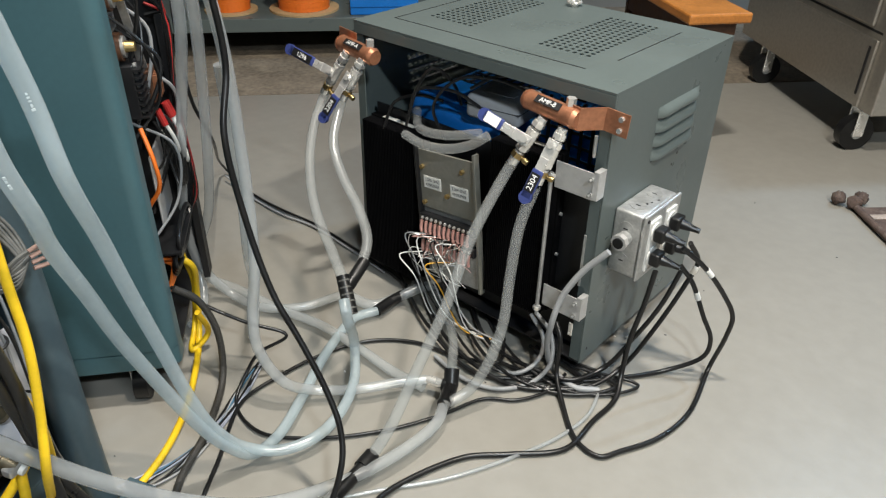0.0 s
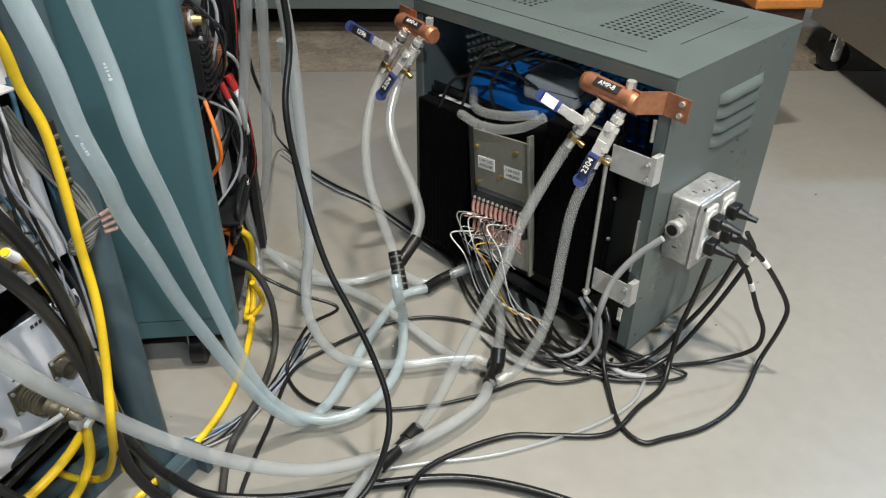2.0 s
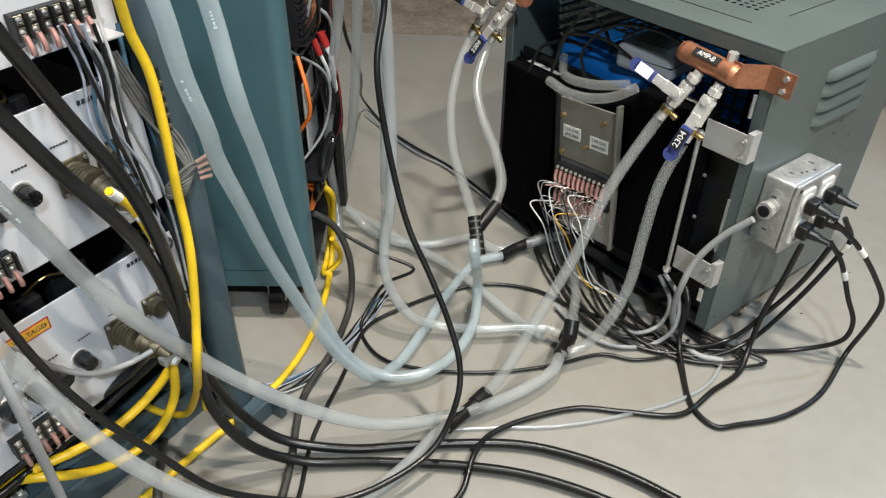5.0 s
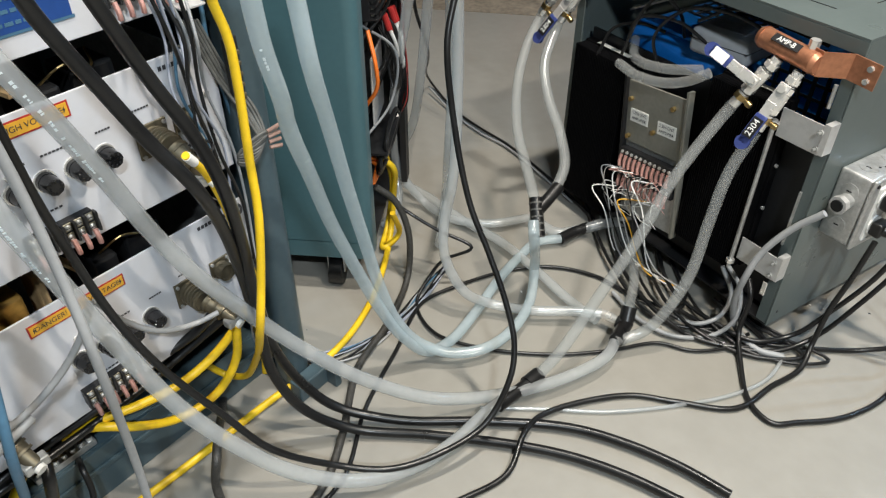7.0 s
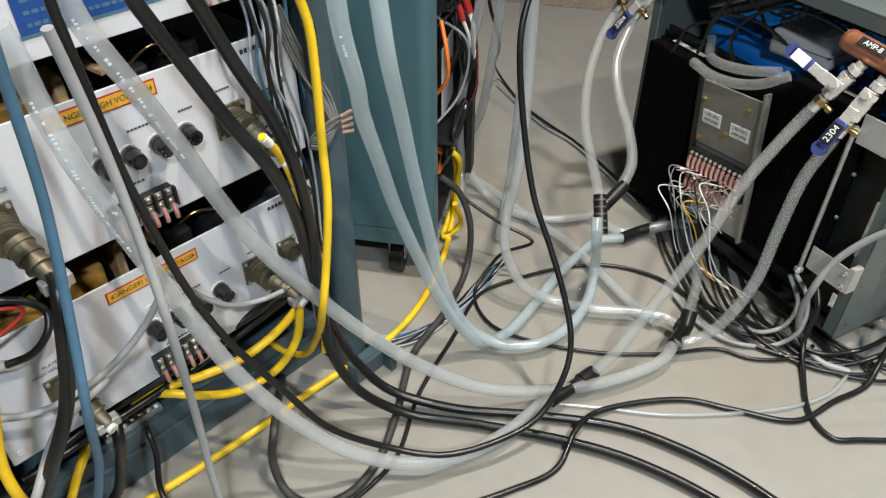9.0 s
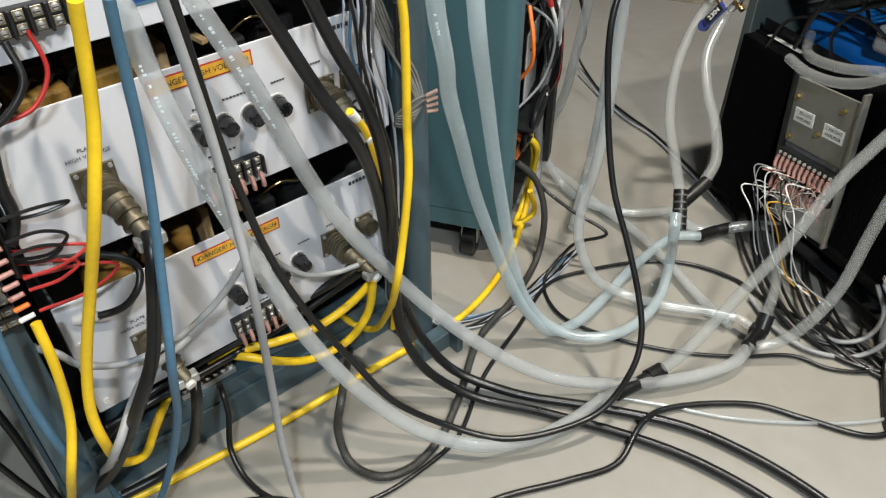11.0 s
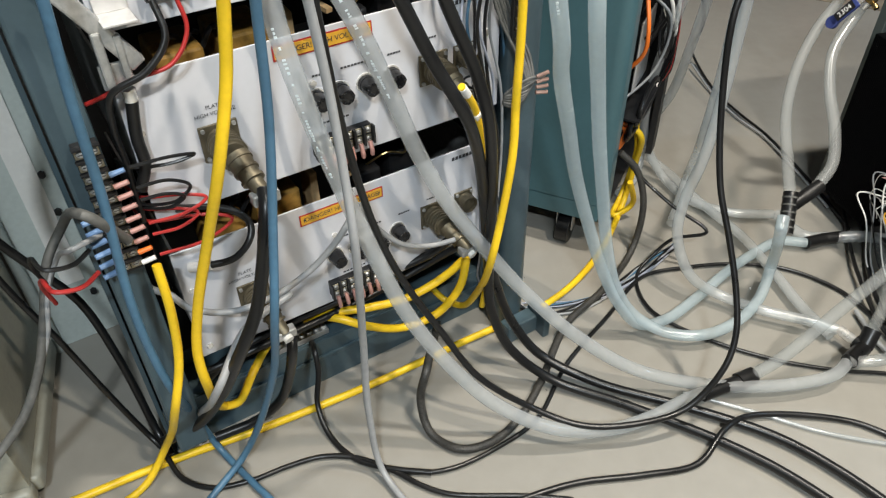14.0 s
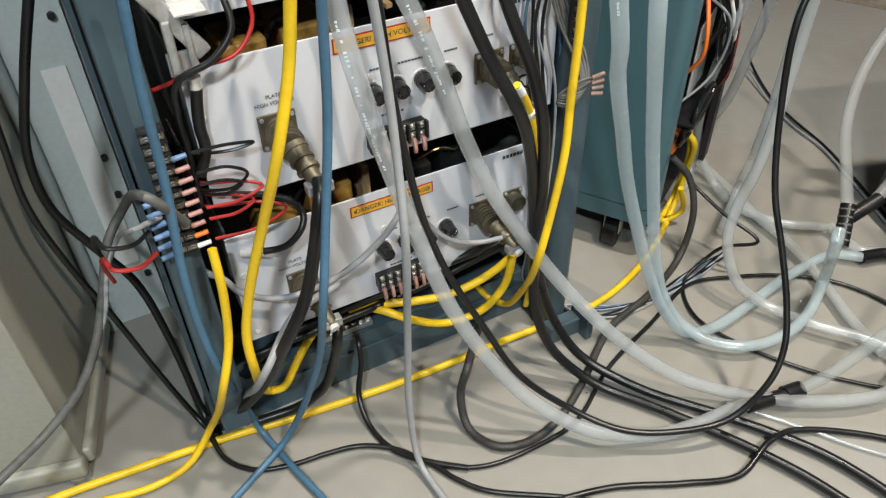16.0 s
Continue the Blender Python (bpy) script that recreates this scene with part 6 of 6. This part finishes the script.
cable("grey_cable", "grey cable bundled at the foot of the rack", 0.005, [(-0.181, -1.055, 0.296), (-0.149, -1.113, 0.279), (-0.093, -1.15, 0.247), (-0.182, -1.21, 0.1), (-0.179, -1.261, 0.06)])
cable("black_cable", "dark cable from the lower plate connector", 0.007, [(-0.178, -1.065, 0.225), (-0.166, -1.067, 0.212), (-0.186, -1.08, 0.143), (-0.204, -1.104, 0.07), (-0.203, -1.141, 0.04), (-0.194, -1.2, 0.03)])
cable("grey_cable", "thin grey cable looped over the lower panel", 0.004, [(-0.213, -1.227, 0.322), (-0.184, -1.206, 0.331), (-0.165, -1.186, 0.336), (-0.161, -1.168, 0.314), (-0.166, -1.125, 0.295), (-0.176, -1.069, 0.303), (-0.185, -1.017, 0.334), (-0.188, -0.979, 0.379), (-0.194, -0.964, 0.406)])
cable("grey_cable", "thin grey wire drooping to the connector", 0.0035, [(-0.206, -0.96, 0.396), (-0.225, -0.939, 0.341), (-0.237, -0.905, 0.298), (-0.252, -0.864, 0.277), (-0.253, -0.833, 0.28)])
cable("black_cable", "black cable hanging beside the rack", 0.0056, [(-0.309, -1.322, 0.658), (-0.296, -1.332, 0.629), (-0.295, -1.37, 0.537), (-0.287, -1.396, 0.45), (-0.282, -1.394, 0.379), (-0.287, -1.365, 0.307), (-0.288, -1.333, 0.241), (-0.267, -1.309, 0.147), (-0.223, -1.284, 0.03), (-0.190, -1.266, 0.014)])
cable("black_cable", "thin black cable hanging beside the rack", 0.0042, [(-0.207, -1.368, 0.594), (-0.223, -1.382, 0.517), (-0.231, -1.393, 0.417), (-0.239, -1.38, 0.312), (-0.242, -1.359, 0.227), (-0.233, -1.328, 0.117), (-0.22, -1.296, 0.03), (-0.201, -1.276, 0.014), (-0.185, -1.253, 0.006)])
cable("dusty_cable", "dusty grey cable drooping at the grey cabinet", 0.0055, [(-0.148, -1.203, 0.435), (-0.119, -1.223, 0.492), (-0.244, -1.3, 0.391), (-0.226, -1.322, 0.36), (-0.197, -1.338, 0.307), (-0.163, -1.355, 0.256), (-0.129, -1.38, 0.216), (-0.092, -1.421, 0.185), (-0.034, -1.454, 0.188), (-0.012, -1.473, 0.183)])
cable("grey_cable", "thin white wire leaving the terminal strip", 0.003, [(-0.15, -1.227, 0.445), (-0.121, -1.245, 0.454), (-0.22, -1.31, 0.364), (-0.206, -1.326, 0.334), (-0.182, -1.34, 0.283), (-0.153, -1.365, 0.238)])
cable("black_cable", "black cable bundle running along the rack base", 0.0065, [(-0.291, -0.816, 0.267), (-0.298, -0.855, 0.225), (-0.298, -0.913, 0.201), (-0.283, -0.982, 0.181), (-0.262, -1.066, 0.169), (-0.232, -1.148, 0.156), (-0.213, -1.199, 0.127)])
cable("black_cable", "black cable bundle running along the rack base", 0.0055, [(-0.299, -0.797, 0.238), (-0.31, -0.852, 0.199), (-0.302, -0.93, 0.166), (-0.27, -1.018, 0.159), (-0.239, -1.1, 0.158), (-0.217, -1.188, 0.145)])
cable("white_wire", "thin signal wire of the bundle on the rack post", 0.0016, [(-0.285, -0.821, 0.671), (-0.286, -0.813, 0.623), (-0.272, -0.82, 0.573), (-0.274, -0.802, 0.498), (-0.285, -0.789, 0.41), (-0.285, -0.791, 0.322), (-0.285, -0.789, 0.231), (-0.384, -0.758, 0.06), (-0.379, -0.722, 0.015), (-0.376, -0.667, 0.006), (-0.36, -0.542, 0.005), (-0.407, -0.439, 0.005), (-0.47, -0.347, 0.005)])
cable("black_cable", "thin signal wire of the bundle on the rack post", 0.0021, [(-0.263, -0.822, 0.678), (-0.256, -0.813, 0.633), (-0.289, -0.8, 0.561), (-0.277, -0.803, 0.498), (-0.285, -0.789, 0.41), (-0.286, -0.788, 0.32), (-0.287, -0.786, 0.229), (-0.384, -0.752, 0.06), (-0.364, -0.72, 0.015), (-0.357, -0.666, 0.006), (-0.37, -0.534, 0.005), (-0.411, -0.436, 0.005), (-0.458, -0.353, 0.005)])
cable("blue_cable", "thin signal wire of the bundle on the rack post", 0.0018, [(-0.275, -0.814, 0.673), (-0.277, -0.807, 0.625), (-0.278, -0.812, 0.569), (-0.294, -0.791, 0.486), (-0.285, -0.792, 0.411), (-0.288, -0.781, 0.316), (-0.287, -0.784, 0.227), (-0.377, -0.75, 0.06), (-0.368, -0.712, 0.015), (-0.364, -0.654, 0.006), (-0.371, -0.529, 0.005), (-0.423, -0.437, 0.005), (-0.47, -0.351, 0.005)])
cable("white_wire", "thin signal wire of the bundle on the rack post", 0.0016, [(-0.26, -0.815, 0.678), (-0.271, -0.808, 0.627), (-0.292, -0.793, 0.559), (-0.286, -0.803, 0.493), (-0.289, -0.78, 0.405), (-0.289, -0.779, 0.314), (-0.289, -0.781, 0.225), (-0.377, -0.744, 0.06), (-0.369, -0.704, 0.015), (-0.358, -0.648, 0.006), (-0.365, -0.541, 0.005), (-0.403, -0.44, 0.005), (-0.457, -0.357, 0.005)])
cable("black_cable", "thin signal wire of the bundle on the rack post", 0.0021, [(-0.281, -0.81, 0.671), (-0.265, -0.799, 0.628), (-0.26, -0.805, 0.575), (-0.278, -0.79, 0.493), (-0.288, -0.782, 0.406), (-0.289, -0.779, 0.315), (-0.291, -0.775, 0.221), (-0.377, -0.739, 0.06), (-0.363, -0.699, 0.015), (-0.344, -0.645, 0.006), (-0.376, -0.532, 0.005), (-0.426, -0.44, 0.005), (-0.468, -0.35, 0.005)])
cable("grey_cable", "thin signal wire of the bundle on the rack post", 0.0018, [(-0.293, -0.801, 0.666), (-0.283, -0.791, 0.62), (-0.291, -0.799, 0.561), (-0.291, -0.794, 0.488), (-0.291, -0.774, 0.402), (-0.29, -0.777, 0.313), (-0.291, -0.775, 0.221), (-0.37, -0.736, 0.06), (-0.362, -0.692, 0.015), (-0.34, -0.638, 0.006), (-0.368, -0.539, 0.005), (-0.416, -0.435, 0.005), (-0.464, -0.348, 0.005)])
cable("white_wire", "thin signal wire of the bundle on the rack post", 0.0016, [(-0.279, -0.801, 0.67), (-0.28, -0.799, 0.622), (-0.263, -0.802, 0.573), (-0.291, -0.775, 0.483), (-0.289, -0.779, 0.405), (-0.292, -0.773, 0.311), (-0.293, -0.77, 0.217), (-0.371, -0.73, 0.06), (-0.359, -0.686, 0.015), (-0.339, -0.63, 0.006), (-0.376, -0.534, 0.005), (-0.412, -0.435, 0.005), (-0.465, -0.347, 0.005)])
cable("black_cable", "thin signal wire of the bundle on the rack post", 0.0021, [(-0.272, -0.793, 0.671), (-0.269, -0.79, 0.625), (-0.294, -0.787, 0.557), (-0.279, -0.785, 0.492), (-0.295, -0.765, 0.397), (-0.295, -0.764, 0.306), (-0.294, -0.765, 0.214), (-0.363, -0.727, 0.06), (-0.348, -0.684, 0.015), (-0.34, -0.621, 0.006), (-0.365, -0.534, 0.005), (-0.41, -0.44, 0.005), (-0.462, -0.364, 0.005)])
cable("grey_cable", "thin signal wire of the bundle on the rack post", 0.0018, [(-0.301, -0.781, 0.661), (-0.261, -0.787, 0.627), (-0.298, -0.78, 0.553), (-0.304, -0.762, 0.473), (-0.296, -0.76, 0.395), (-0.295, -0.763, 0.305), (-0.295, -0.764, 0.213), (-0.367, -0.72, 0.06), (-0.347, -0.677, 0.015), (-0.337, -0.613, 0.006), (-0.358, -0.538, 0.005), (-0.428, -0.436, 0.005), (-0.473, -0.343, 0.005)])
cable("dusty_cable", "dull grey signal wire looping to the tan lugs", 0.002, [(-0.314, -0.785, 0.627), (-0.323, -0.76, 0.553), (-0.308, -0.742, 0.512), (-0.291, -0.731, 0.472), (-0.286, -0.746, 0.453), (-0.29, -0.762, 0.457), (-0.291, -0.73, 0.476), (-0.301, -0.705, 0.487)])
cable("dusty_cable", "dull grey signal wire looping to the tan lugs", 0.002, [(-0.315, -0.781, 0.626), (-0.325, -0.756, 0.552), (-0.31, -0.737, 0.51), (-0.292, -0.729, 0.473), (-0.286, -0.744, 0.457), (-0.29, -0.762, 0.459), (-0.291, -0.73, 0.478), (-0.301, -0.705, 0.485)])
cable("dusty_cable", "dull grey signal wire looping to the tan lugs", 0.002, [(-0.317, -0.777, 0.625), (-0.326, -0.751, 0.55), (-0.312, -0.733, 0.508), (-0.292, -0.728, 0.473), (-0.287, -0.742, 0.461), (-0.291, -0.761, 0.462), (-0.292, -0.73, 0.481), (-0.301, -0.706, 0.484)])
cable("dusty_cable", "dull grey signal wire looping to the tan lugs", 0.002, [(-0.318, -0.773, 0.624), (-0.328, -0.747, 0.548), (-0.314, -0.728, 0.507), (-0.293, -0.726, 0.474), (-0.288, -0.74, 0.465), (-0.291, -0.761, 0.465), (-0.292, -0.73, 0.484), (-0.3, -0.706, 0.483)])
cable("dusty_cable", "dull grey signal wire looping to the tan lugs", 0.002, [(-0.32, -0.769, 0.623), (-0.33, -0.742, 0.547), (-0.315, -0.723, 0.505), (-0.294, -0.724, 0.475), (-0.289, -0.738, 0.469), (-0.291, -0.76, 0.467), (-0.292, -0.729, 0.486), (-0.3, -0.706, 0.481)])
cable("blue_cable", "thin dark blue wire behind the yellow cable", 0.003, [(-0.347, -0.754, 0.643), (-0.346, -0.756, 0.579), (-0.349, -0.746, 0.51), (-0.352, -0.738, 0.443)])
cable("black_cable", "heavy black lead with a bright lug beside the panel", 0.0062, [(-0.185, -1.165, 0.571), (-0.184, -1.168, 0.554), (-0.183, -1.171, 0.529), (-0.183, -1.171, 0.502), (-0.179, -1.182, 0.473)])
cable("black_cable", "black cable looped between the two rack panels", 0.0042, [(-0.19, -1.163, 0.352), (-0.183, -1.136, 0.357), (-0.183, -1.109, 0.362), (-0.19, -1.089, 0.38), (-0.202, -1.086, 0.394), (-0.207, -1.1, 0.41), (-0.208, -1.128, 0.421), (-0.196, -1.159, 0.433)])
lead_end = thing("cable_lug", Matrix.Identity(4), "bright clear-sleeved lug on the panel corner", "lug", "panel lugs")
part("sleeve", rod((-0.19, -1.163, 0.352), (-0.183, -1.136, 0.357), 0.0058, seg=12), M_ALU, lead_end, smooth=True)
upper_lug = thing("cable_lug", Matrix.Identity(4), "bright crimped lug above the black lead", "lug", "panel lugs")
part("barrel", rod((-0.185, -1.165, 0.583), (-0.185, -1.165, 0.571), 0.0068, seg=12), M_CHROME, upper_lug, smooth=True)
for x, y, z in ((-0.277, -0.803, 0.498), (-0.287, -0.784, 0.40), (-0.290, -0.777, 0.31)):
    tie = bmesh.new()
    for k in range(18):
        a, b = math.tau * k / 18, math.tau * (k + 1) / 18
        cyl(tie, (x + 0.016 * math.cos(a), y + 0.013 * math.sin(a), z), (x + 0.016 * math.cos(b), y + 0.013 * math.sin(b), z), 0.0017, seg=6)
    box(x + 0.012, y - 0.006, z - 0.002, x + 0.019, y - 0.001, z + 0.003, bm=tie)
    tagged(part("cable_tie", tie, M_BLACK), "black nylon cable tie round the wire bundle", "cable tie", "cable ties")
